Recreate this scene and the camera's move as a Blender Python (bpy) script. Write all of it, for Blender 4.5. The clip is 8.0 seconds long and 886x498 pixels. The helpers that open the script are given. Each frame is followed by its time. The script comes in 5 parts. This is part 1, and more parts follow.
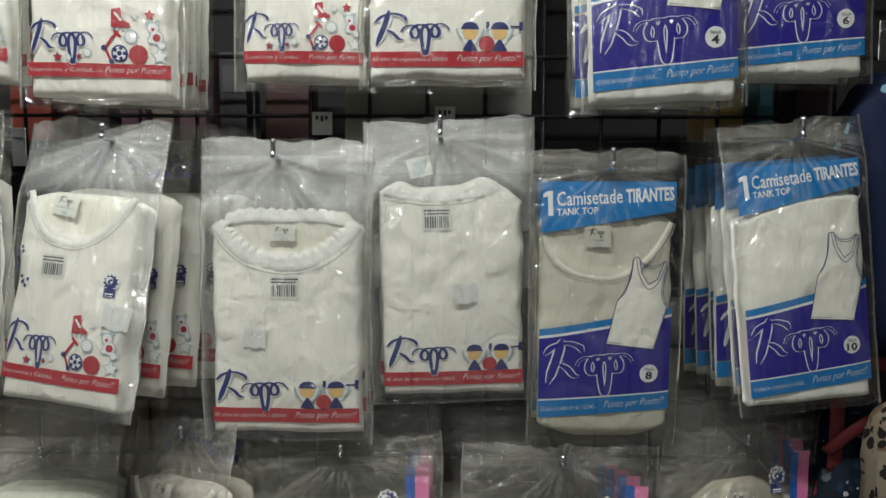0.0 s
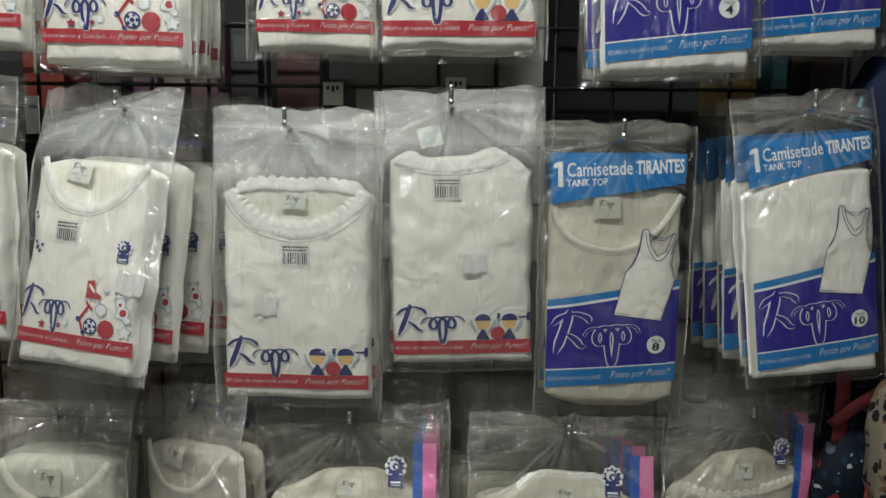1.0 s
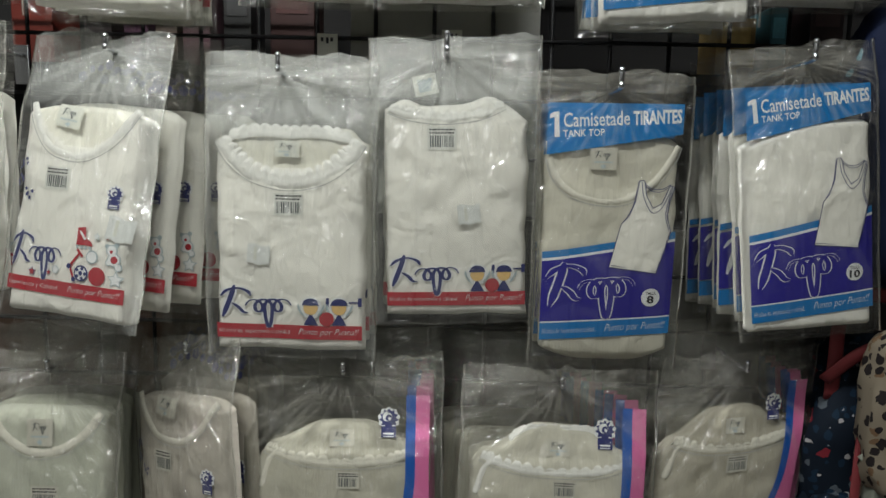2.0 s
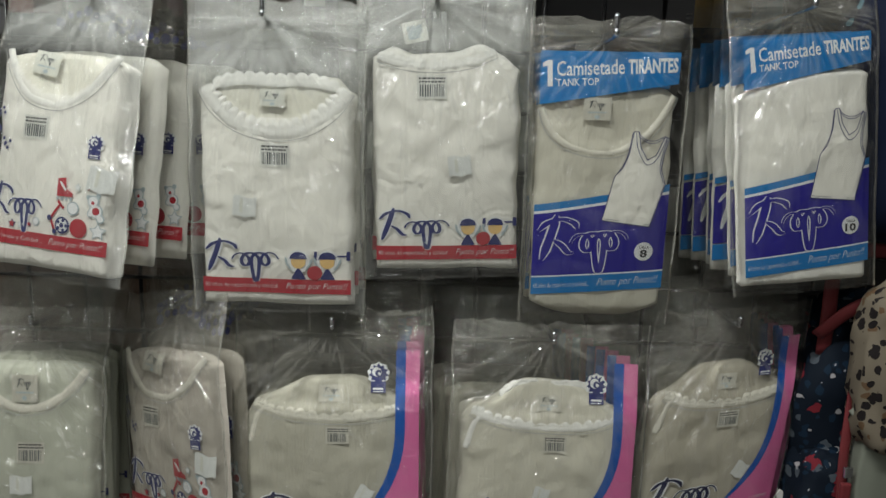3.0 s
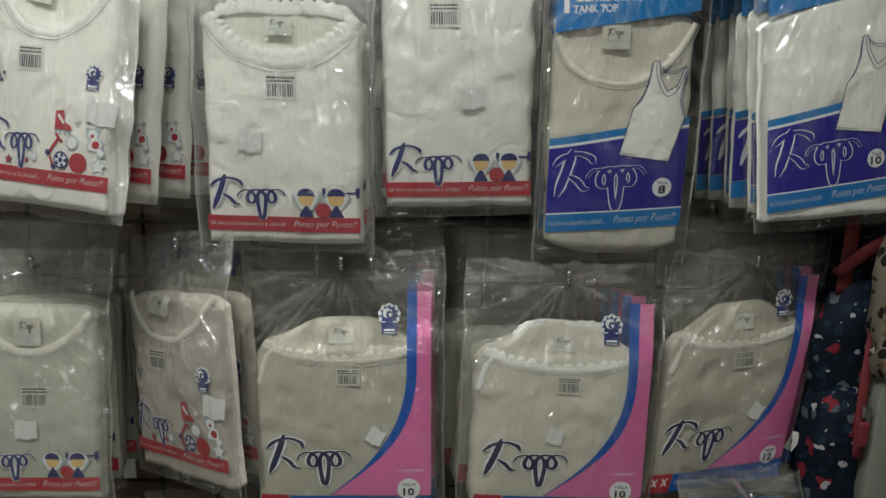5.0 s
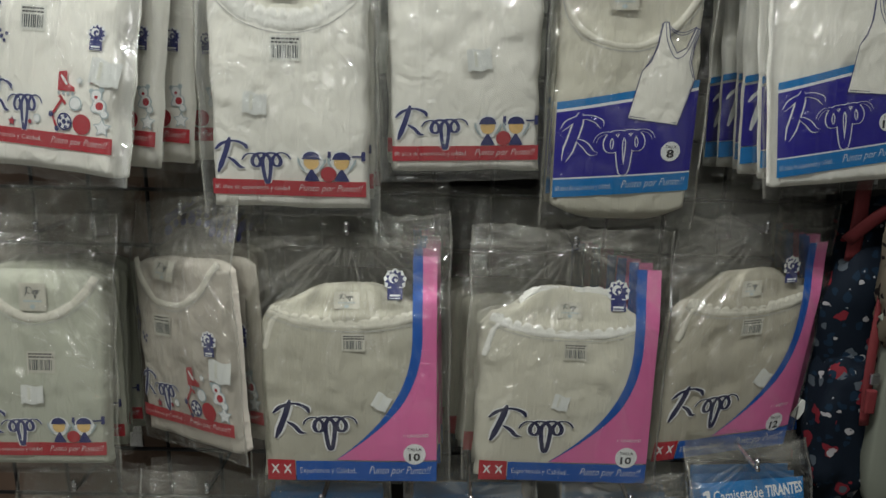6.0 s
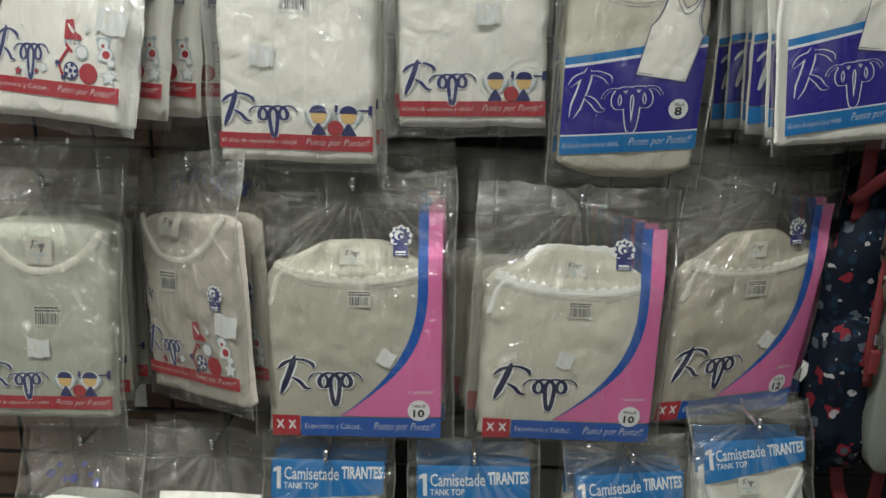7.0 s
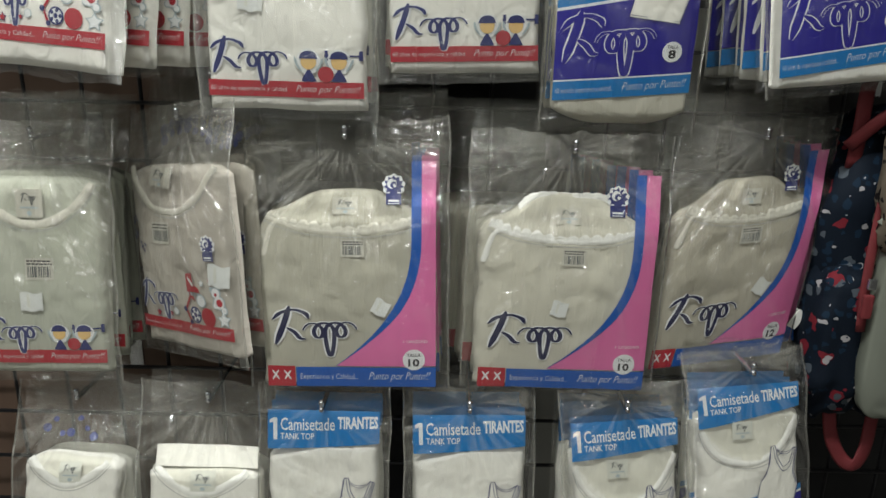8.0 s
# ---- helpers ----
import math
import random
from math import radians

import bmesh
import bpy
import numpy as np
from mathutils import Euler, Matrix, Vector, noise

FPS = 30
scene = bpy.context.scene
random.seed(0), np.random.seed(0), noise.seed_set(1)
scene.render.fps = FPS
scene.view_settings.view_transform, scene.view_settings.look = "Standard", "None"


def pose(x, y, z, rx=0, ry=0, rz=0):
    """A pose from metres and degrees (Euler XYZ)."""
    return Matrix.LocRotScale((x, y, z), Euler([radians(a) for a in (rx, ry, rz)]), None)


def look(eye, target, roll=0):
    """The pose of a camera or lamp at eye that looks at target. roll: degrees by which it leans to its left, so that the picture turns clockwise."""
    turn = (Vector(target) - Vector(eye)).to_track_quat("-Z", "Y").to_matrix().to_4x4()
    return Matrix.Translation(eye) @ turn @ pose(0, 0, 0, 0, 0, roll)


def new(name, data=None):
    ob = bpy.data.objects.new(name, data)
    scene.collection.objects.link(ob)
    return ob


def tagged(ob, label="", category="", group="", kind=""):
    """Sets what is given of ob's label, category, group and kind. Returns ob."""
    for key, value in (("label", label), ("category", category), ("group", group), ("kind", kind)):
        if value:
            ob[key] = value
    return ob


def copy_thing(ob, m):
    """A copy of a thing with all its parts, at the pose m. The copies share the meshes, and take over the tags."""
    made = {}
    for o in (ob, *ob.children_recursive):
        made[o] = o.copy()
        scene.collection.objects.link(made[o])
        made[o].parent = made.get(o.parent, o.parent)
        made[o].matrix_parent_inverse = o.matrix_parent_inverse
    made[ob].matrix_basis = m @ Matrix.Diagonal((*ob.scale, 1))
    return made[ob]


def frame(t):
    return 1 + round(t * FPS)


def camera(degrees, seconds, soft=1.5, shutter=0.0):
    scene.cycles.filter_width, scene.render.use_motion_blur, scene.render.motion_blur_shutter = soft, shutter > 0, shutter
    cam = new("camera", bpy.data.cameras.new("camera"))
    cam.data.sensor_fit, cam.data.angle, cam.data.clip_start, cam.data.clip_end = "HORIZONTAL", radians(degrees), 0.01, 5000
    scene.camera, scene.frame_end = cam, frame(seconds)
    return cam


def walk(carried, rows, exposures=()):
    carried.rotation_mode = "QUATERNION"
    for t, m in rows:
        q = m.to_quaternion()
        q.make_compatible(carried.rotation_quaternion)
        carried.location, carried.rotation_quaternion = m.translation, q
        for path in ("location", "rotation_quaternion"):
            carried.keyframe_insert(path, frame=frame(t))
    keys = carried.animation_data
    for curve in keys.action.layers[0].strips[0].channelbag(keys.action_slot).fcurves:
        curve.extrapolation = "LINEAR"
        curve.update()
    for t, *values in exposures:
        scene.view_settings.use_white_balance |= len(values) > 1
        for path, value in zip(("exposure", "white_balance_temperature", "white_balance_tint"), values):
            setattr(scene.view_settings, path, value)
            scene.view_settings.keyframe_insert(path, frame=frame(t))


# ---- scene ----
cam = camera(62.0, 8.0)
PATH = [
    (0, (0.0, 0.0, 1.5), (-0.019, 1.992, 1.319), 0.2),
    (0.5, (-0.009, -0.007, 1.49), (-0.04, 1.983, 1.297), 0.6),
    (1, (-0.001, -0.007, 1.489), (-0.043, 1.978, 1.25), 0.7),
    (1.5, (-0.001, -0.008, 1.47), (-0.04, 1.974, 1.207), 1.0),
    (3, (0.005, 0.009, 1.426), (-0.003, 1.973, 1.05), 1.3),
    (3.5, (0.003, 0.014, 1.414), (-0.001, 1.974, 1.013), 1.4),
    (4, (0.0, 0.02, 1.403), (-0.004, 1.977, 0.989), 1.1),
    (4.5, (-0.009, 0.029, 1.392), (-0.008, 1.98, 0.953), 1.1),
    (6, (-0.016, 0.029, 1.356), (-0.025, 1.964, 0.85), 1.1),
    (6.5, (-0.021, 0.025, 1.339), (-0.03, 1.953, 0.809), 1.4),
    (7, (-0.022, 0.019, 1.319), (-0.032, 1.943, 0.775), 1.6),
    (7.5, (-0.02, 0.017, 1.302), (-0.027, 1.931, 0.723), 1.6),
    (8, (-0.016, 0.012, 1.282), (-0.017, 1.919, 0.677), 1.1),
]
walk(cam, [(t, look(eye, target, roll)) for t, eye, target, roll in PATH],
     [(0, -0.28), (1.5, -0.32), (3.0, -0.3), (4.5, -0.4), (6.0, -0.28), (8.0, 0.14)])

# ---- world and light ----
world = bpy.data.worlds.new("shop_world")
world.use_nodes = True
world.node_tree.nodes["Background"].inputs[0].default_value = (0.9, 0.95, 1.0, 1)
world.node_tree.nodes["Background"].inputs[1].default_value = 0.01
scene.world = world


def tube_light(x, y, z, length, watts, turn=0):
    lamp = bpy.data.lights.new("tube_light", "AREA")
    lamp.shape, lamp.size, lamp.size_y = "RECTANGLE", length, 0.045
    lamp.energy, lamp.color = watts, (0.98, 1.0, 0.995)
    ob = new("tube_light", lamp)
    ob.matrix_world = pose(x, y, z, 0, 0, turn)
    return ob


TUBES = [(-0.36, 0.22, 2.56, 0, 1.2, 56), (-0.75, -1.2, 2.52, 90, 1.2, 6), (0.05, -1.2, 2.52, 90, 1.2, 6), (-0.75, -3.8, 2.52, 90, 3.6, 16), (0.30, -3.8, 2.52, 90, 3.6, 16), (-0.75, -7.6, 2.52, 90, 3.6, 18), (0.30, -7.6, 2.52, 90, 3.6, 18), (-1.9, -2.6, 2.52, 90, 3.6, 14)]
for x, y, z, turn, long, watts in TUBES:
    tube_light(x, y, z, long, watts, turn)


# ---- materials ----
def mat(name, color=(0.8, 0.8, 0.8), rough=0.5, metal=0.0, vary=0.06, scale=30.0, bump=0.0, bump_scale=200.0, spec=0.5, stretch=(1, 1, 1), folds=0.0):
    """A node material with mottled colour and fine relief, in object space."""
    m = bpy.data.materials.new(name)
    m.use_nodes = True
    nt = m.node_tree
    p = nt.nodes["Principled BSDF"]
    p.inputs["Roughness"].default_value, p.inputs["Metallic"].default_value = rough, metal
    p.inputs["Specular IOR Level"].default_value = spec
    tc = nt.nodes.new("ShaderNodeTexCoord")
    mp = nt.nodes.new("ShaderNodeMapping")
    mp.inputs["Scale"].default_value = stretch
    nt.links.new(tc.outputs["Object"], mp.inputs[0])
    n = nt.nodes.new("ShaderNodeTexNoise")
    n.inputs["Scale"].default_value, n.inputs["Detail"].default_value = scale, 4
    nt.links.new(mp.outputs[0], n.inputs["Vector"])
    mix = nt.nodes.new("ShaderNodeMix")
    mix.data_type = "RGBA"
    mix.inputs["A"].default_value = (*[c * (1 - vary) for c in color], 1)
    mix.inputs["B"].default_value = (*[min(1, c * (1 + vary)) for c in color], 1)
    nt.links.new(n.outputs["Fac"], mix.inputs["Factor"])
    nt.links.new(mix.outputs["Result"], p.inputs["Base Color"])
    if bump:
        b = nt.nodes.new("ShaderNodeTexNoise")
        b.inputs["Scale"].default_value, b.inputs["Detail"].default_value = bump_scale, 3
        nt.links.new(mp.outputs[0], b.inputs["Vector"])
        k = nt.nodes.new("ShaderNodeBump")
        k.inputs["Strength"].default_value, k.inputs["Distance"].default_value = bump, 0.002
        nt.links.new(b.outputs["Fac"], k.inputs["Height"])
        nt.links.new(k.outputs[0], p.inputs["Normal"])
        if folds:
            f = nt.nodes.new("ShaderNodeTexNoise")
            f.inputs["Scale"].default_value, f.inputs["Detail"].default_value, f.inputs["Distortion"].default_value = 19, 3, 0.8
            info = nt.nodes.new("ShaderNodeObjectInfo")
            shift = nt.nodes.new("ShaderNodeVectorMath")
            shift.operation = "MULTIPLY_ADD"
            nt.links.new(info.outputs["Random"], shift.inputs[0])
            shift.inputs[1].default_value = (4.0, 0.0, 7.0)
            nt.links.new(tc.outputs["Object"], shift.inputs[2])
            nt.links.new(shift.outputs[0], f.inputs["Vector"])
            k2 = nt.nodes.new("ShaderNodeBump")
            k2.inputs["Strength"].default_value, k2.inputs["Distance"].default_value = 1.0, folds
            nt.links.new(f.outputs["Fac"], k2.inputs["Height"])
            nt.links.new(k2.outputs[0], k.inputs["Normal"])
    return m


def film_material(name, haze, haze_slack, gloss, crease, tint=(0.74, 0.72, 0.62), ray_veil=0.16):
    """Clear plastic film: taut over the garment, crumpled where it is slack, with folds that run out from the hook."""
    m = bpy.data.materials.new(name)
    m.use_nodes = True
    nt = m.node_tree
    nt.nodes.clear()

    def math_node(op, a, b):
        n = nt.nodes.new("ShaderNodeMath")
        n.operation = op
        for k, v in enumerate((a, b)):
            if isinstance(v, (int, float)):
                n.inputs[k].default_value = v
            elif v is not None:
                nt.links.new(v, n.inputs[k])
        return n.outputs[0]

    def ridge(value, width, weight):
        """A thin crest where a noise crosses its middle."""
        d = math_node("ABSOLUTE", math_node("SUBTRACT", value, 0.5), None)
        n = nt.nodes.new("ShaderNodeMapRange")
        n.interpolation_type = "SMOOTHSTEP"
        n.inputs[1].default_value, n.inputs[2].default_value = 0.0, width
        n.inputs[3].default_value, n.inputs[4].default_value = weight, 0.0
        nt.links.new(d, n.inputs[0])
        return n.outputs[0]

    def mapped(vec, scale, turn=0.0):
        mp = nt.nodes.new("ShaderNodeMapping")
        mp.inputs["Scale"].default_value, mp.inputs["Rotation"].default_value = scale, (0, radians(turn), 0)
        nt.links.new(vec, mp.inputs[0])
        return mp.outputs[0]

    def noise_of(vec, scale, detail=2.0, warp=0.5):
        n = nt.nodes.new("ShaderNodeTexNoise")
        n.inputs["Scale"].default_value, n.inputs["Detail"].default_value, n.inputs["Distortion"].default_value = scale, detail, warp
        nt.links.new(vec, n.inputs["Vector"])
        return n

    out = nt.nodes.new("ShaderNodeOutputMaterial")
    clear = nt.nodes.new("ShaderNodeBsdfTransparent")
    clear.inputs[0].default_value = (0.95, 0.955, 0.94, 1)
    milk = nt.nodes.new("ShaderNodeBsdfDiffuse")
    milk.inputs[0].default_value = (*tint, 1)
    shine = nt.nodes.new("ShaderNodeBsdfGlossy")
    shine.inputs["Color"].default_value, shine.inputs["Roughness"].default_value = (1, 1, 1, 1), 0.13
    tc = nt.nodes.new("ShaderNodeTexCoord")
    info = nt.nodes.new("ShaderNodeObjectInfo")
    shift = nt.nodes.new("ShaderNodeVectorMath")
    shift.operation = "MULTIPLY_ADD"
    nt.links.new(info.outputs["Random"], shift.inputs[0])
    shift.inputs[1].default_value = (3.1, 1.7, 5.3)
    nt.links.new(tc.outputs["Object"], shift.inputs[2])
    place = shift.outputs[0]
    slack = nt.nodes.new("ShaderNodeAttribute")
    slack.attribute_name = "slack"
    uv = nt.nodes.new("ShaderNodeUVMap")
    uv.uv_map = "folds"
    fan = nt.nodes.new("ShaderNodeVectorMath")
    fan.operation = "MULTIPLY_ADD"
    nt.links.new(info.outputs["Random"], fan.inputs[0])
    fan.inputs[1].default_value = (9.0, 2.0, 0.0)
    nt.links.new(uv.outputs[0], fan.inputs[2])
    sep = nt.nodes.new("ShaderNodeSeparateXYZ")
    nt.links.new(uv.outputs[0], sep.inputs[0])
    fade = nt.nodes.new("ShaderNodeMapRange")
    fade.inputs[1].default_value, fade.inputs[2].default_value = 0.02, 0.34
    fade.inputs[3].default_value, fade.inputs[4].default_value = 1.0, 0.12
    nt.links.new(sep.outputs["Y"], fade.inputs[0])
    # folds out from the hook
    rays = math_node("ADD", ridge(noise_of(mapped(fan.outputs[0], (1, 2.0, 1)), 2.9).outputs["Fac"], 0.08, 0.55), ridge(noise_of(mapped(fan.outputs[0], (1.0, 3.0, 1)), 6.0).outputs["Fac"], 0.05, 0.22))
    rays = math_node("MULTIPLY", rays, fade.outputs[0])
    knot = nt.nodes.new("ShaderNodeMapRange")
    knot.interpolation_type = "SMOOTHSTEP"
    knot.inputs[1].default_value, knot.inputs[2].default_value = 0.004, 0.03
    nt.links.new(sep.outputs["Y"], knot.inputs[0])
    rays = math_node("MULTIPLY", rays, knot.outputs[0])
    # long soft creases down the bag
    lines = math_node("ADD", ridge(noise_of(mapped(place, (1, 1, 0.07), 5), 15).outputs["Fac"], 0.06, 0.30), ridge(noise_of(mapped(place, (1, 1, 0.2), -16), 13).outputs["Fac"], 0.035, 0.14))
    lines = math_node("ADD", lines, math_node("MULTIPLY", noise_of(place, 7.0, 1.0).outputs["Fac"], 1.9))
    # crumple of the slack film
    warp = nt.nodes.new("ShaderNodeVectorMath")
    warp.operation = "MULTIPLY_ADD"
    nt.links.new(noise_of(place, 14.0).outputs["Color"], warp.inputs[0])
    warp.inputs[1].default_value = (0.05, 0.05, 0.05)
    nt.links.new(place, warp.inputs[2])
    crumple = None
    for scale, weight in ((15.0, 2.2), (31.0, 0.5)):
        v = nt.nodes.new("ShaderNodeTexVoronoi")
        v.inputs["Scale"].default_value = scale
        nt.links.new(mapped(warp.outputs[0], (1.0, 1.0, 0.55), 24), v.inputs["Vector"])
        part_h = math_node("MULTIPLY", v.outputs["Distance"], weight)
        crumple = part_h if crumple is None else math_node("ADD", crumple, part_h)
    crumple = math_node("ADD", crumple, ridge(noise_of(mapped(place, (1, 1, 0.6), 40), 17.0).outputs["Fac"], 0.03, 0.22))
    crumple = math_node("MULTIPLY", crumple, slack.outputs["Fac"])
    total = math_node("ADD", math_node("ADD", rays, lines), crumple)
    bp = nt.nodes.new("ShaderNodeBump")
    bp.inputs["Strength"].default_value, bp.inputs["Distance"].default_value = crease, 0.011
    nt.links.new(total, bp.inputs["Height"])
    nt.links.new(bp.outputs[0], shine.inputs["Normal"])
    # body: clear, milkier where the film hangs loose in layers
    cloud = math_node("ADD", 0.6, math_node("MULTIPLY", noise_of(place, 14.0, 3.0).outputs["Fac"], 0.8))
    veil = math_node("ADD", haze, math_node("MULTIPLY", math_node("MULTIPLY", slack.outputs["Fac"], haze_slack), cloud))
    veil = math_node("ADD", veil, math_node("MULTIPLY", rays, ray_veil))
    body = nt.nodes.new("ShaderNodeMixShader")
    nt.links.new(veil, body.inputs[0])
    nt.links.new(clear.outputs[0], body.inputs[1])
    nt.links.new(milk.outputs[0], body.inputs[2])
    lw = nt.nodes.new("ShaderNodeLayerWeight")
    lw.inputs[0].default_value = 0.3
    mr = nt.nodes.new("ShaderNodeMapRange")
    mr.inputs[3].default_value, mr.inputs[4].default_value = gloss, 0.55
    nt.links.new(lw.outputs["Fresnel"], mr.inputs[0])
    top = nt.nodes.new("ShaderNodeMixShader")
    nt.links.new(mr.outputs[0], top.inputs[0])
    nt.links.new(body.outputs[0], top.inputs[1])
    nt.links.new(shine.outputs[0], top.inputs[2])
    nt.links.new(top.outputs[0], out.inputs[0])
    return m


FILM = film_material("clear_film", 0.006, 0.03, 0.07, 1.0)
FILM_MILKY = film_material("milky_film", 0.010, 0.22, 0.115, 1.0, (0.75, 0.77, 0.71))
FILM_DULL = film_material("dull_film", 0.02, 0.05, 0.11, 1.0)
FILM_BACK = film_material("stacked_film", 0.013, 0.014, 0.045, 0.9, ray_veil=0.02)
FILM_SEAL = film_material("sealed_film_edge", 0.12, 0.0, 0.16, 1.0)
COTTON = mat("white_cotton", (0.83, 0.81, 0.74), 0.95, vary=0.05, scale=18, bump=0.45, bump_scale=120, spec=0.15, stretch=(1.6, 1, 0.5), folds=0.006)
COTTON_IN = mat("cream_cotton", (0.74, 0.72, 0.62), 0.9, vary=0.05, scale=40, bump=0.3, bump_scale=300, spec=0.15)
# grey of the collar stitching together with the shadow line painted under it
SEAM_SHADE = mat("grey_seam_and_shade", (0.42, 0.42, 0.40), 0.9, vary=0.2, scale=300)
# white trim with shade mixed into its colour, to go with the dimmed cloth
SHADED_RIB = mat("shaded_ribbed_trim", (0.68, 0.655, 0.565), 0.9, vary=0.05, scale=80, bump=0.5, bump_scale=420, spec=0.15)
RIB = mat("ribbed_trim", (0.82, 0.81, 0.76), 0.9, vary=0.05, scale=80, bump=0.5, bump_scale=420, spec=0.15)
WHITE = mat("white_ink", (0.82, 0.83, 0.82), 0.45, vary=0.03)
RED = mat("red_ink", (0.44, 0.014, 0.03), 0.45, vary=0.08)
NAVY = mat("navy_ink", (0.018, 0.026, 0.15), 0.45, vary=0.15)
INK = mat("blue_black_ink", (0.009, 0.011, 0.06), 0.45, vary=0.15)
# white cotton with the third row's shade put into its colour; the first also dresses b4
SHADED_ECRU = mat("shaded_ecru_cotton", (0.60, 0.575, 0.48), 0.95, vary=0.05, scale=18, bump=0.5, bump_scale=150, spec=0.15, stretch=(2.4, 1, 0.3), folds=0.004)
SHADED_C3 = mat("shaded_cotton_c3", (0.46, 0.44, 0.36), 0.95, vary=0.05, scale=18, bump=0.5, bump_scale=150, spec=0.15, stretch=(2.4, 1, 0.3), folds=0.004)
SHADED_C1 = mat("shaded_cotton_c1", (0.47, 0.48, 0.395), 0.95, vary=0.06, scale=18, bump=0.5, bump_scale=150, spec=0.15, stretch=(2.4, 1, 0.3), folds=0.004)
SHADED_C2 = mat("shaded_cotton_c2", (0.49, 0.45, 0.385), 0.95, vary=0.06, scale=18, bump=0.5, bump_scale=150, spec=0.15, stretch=(2.4, 1, 0.3), folds=0.007)
SHADED_C5 = mat("shaded_cotton_c5", (0.44, 0.41, 0.33), 0.95, vary=0.06, scale=18, bump=0.5, bump_scale=150, spec=0.15, stretch=(2.4, 1, 0.3), folds=0.004)
ROYAL = mat("royal_blue_ink", (0.016, 0.011, 0.27), 0.42, vary=0.1, scale=14)
SKY = mat("sky_blue_ink", (0.0, 0.185, 0.485), 0.42, vary=0.08, scale=14)
COBALT = mat("cobalt_ink", (0.0, 0.095, 0.42), 0.42, vary=0.08)
PINK = mat("pink_ink", (0.72, 0.18, 0.40), 0.42, vary=0.06)
GREY = mat("grey_ink", (0.42, 0.50, 0.52), 0.5, vary=0.1)
YELLOW = mat("yellow_ink", (0.80, 0.55, 0.22), 0.5, vary=0.05)
BLACK = mat("black_ink", (0.02, 0.02, 0.025), 0.5)
PAPER = mat("paper_sticker", (0.70, 0.70, 0.64), 0.6, vary=0.05, scale=60)
# label and sticker paper darkened as if shaded, for packs with dimmed cloth
SHADED_LABEL = mat("shaded_label_paper", (0.54, 0.52, 0.44), 0.7, vary=0.06, scale=60)
STICKER = mat("thin_sticker_paper", (0.70, 0.71, 0.68), 0.6, vary=0.08, scale=60)
LABEL_INK = mat("grey_black_ink", (0.06, 0.07, 0.075), 0.6)
LABEL = mat("woven_label", (0.66, 0.66, 0.58), 0.7, vary=0.05, scale=60)
CHROME = mat("chrome_wire", (0.62, 0.63, 0.65), 0.22, 1.0, vary=0.1)
GRID = mat("black_wire", (0.007, 0.007, 0.008), 0.5, vary=0.3)
PANEL = mat("grey_panel", (0.30, 0.30, 0.27), 0.7, vary=0.08, scale=6, bump=0.1)
DARK = mat("charcoal_wall", (0.008, 0.0075, 0.007), 0.8, vary=0.3, scale=5)
PLASTER = mat("shop_plaster", (0.16, 0.155, 0.145), 0.85, vary=0.06, scale=4, bump=0.1)
CEIL = mat("ceiling_paint", (0.7, 0.7, 0.68), 0.9, vary=0.04, scale=5)
FLOOR = mat("floor_tile_grey", (0.12, 0.115, 0.10), 0.5, vary=0.12, scale=6)
CARDBOARD = mat("brown_board", (0.09, 0.055, 0.035), 0.8, vary=0.15, scale=8)
TUBE = bpy.data.materials.new("lit_tube")
TUBE.use_nodes = True
TUBE.node_tree.nodes["Principled BSDF"].inputs["Emission Color"].default_value = (0.97, 1, 0.92, 1)
TUBE.node_tree.nodes["Principled BSDF"].inputs["Emission Strength"].default_value = 3.0


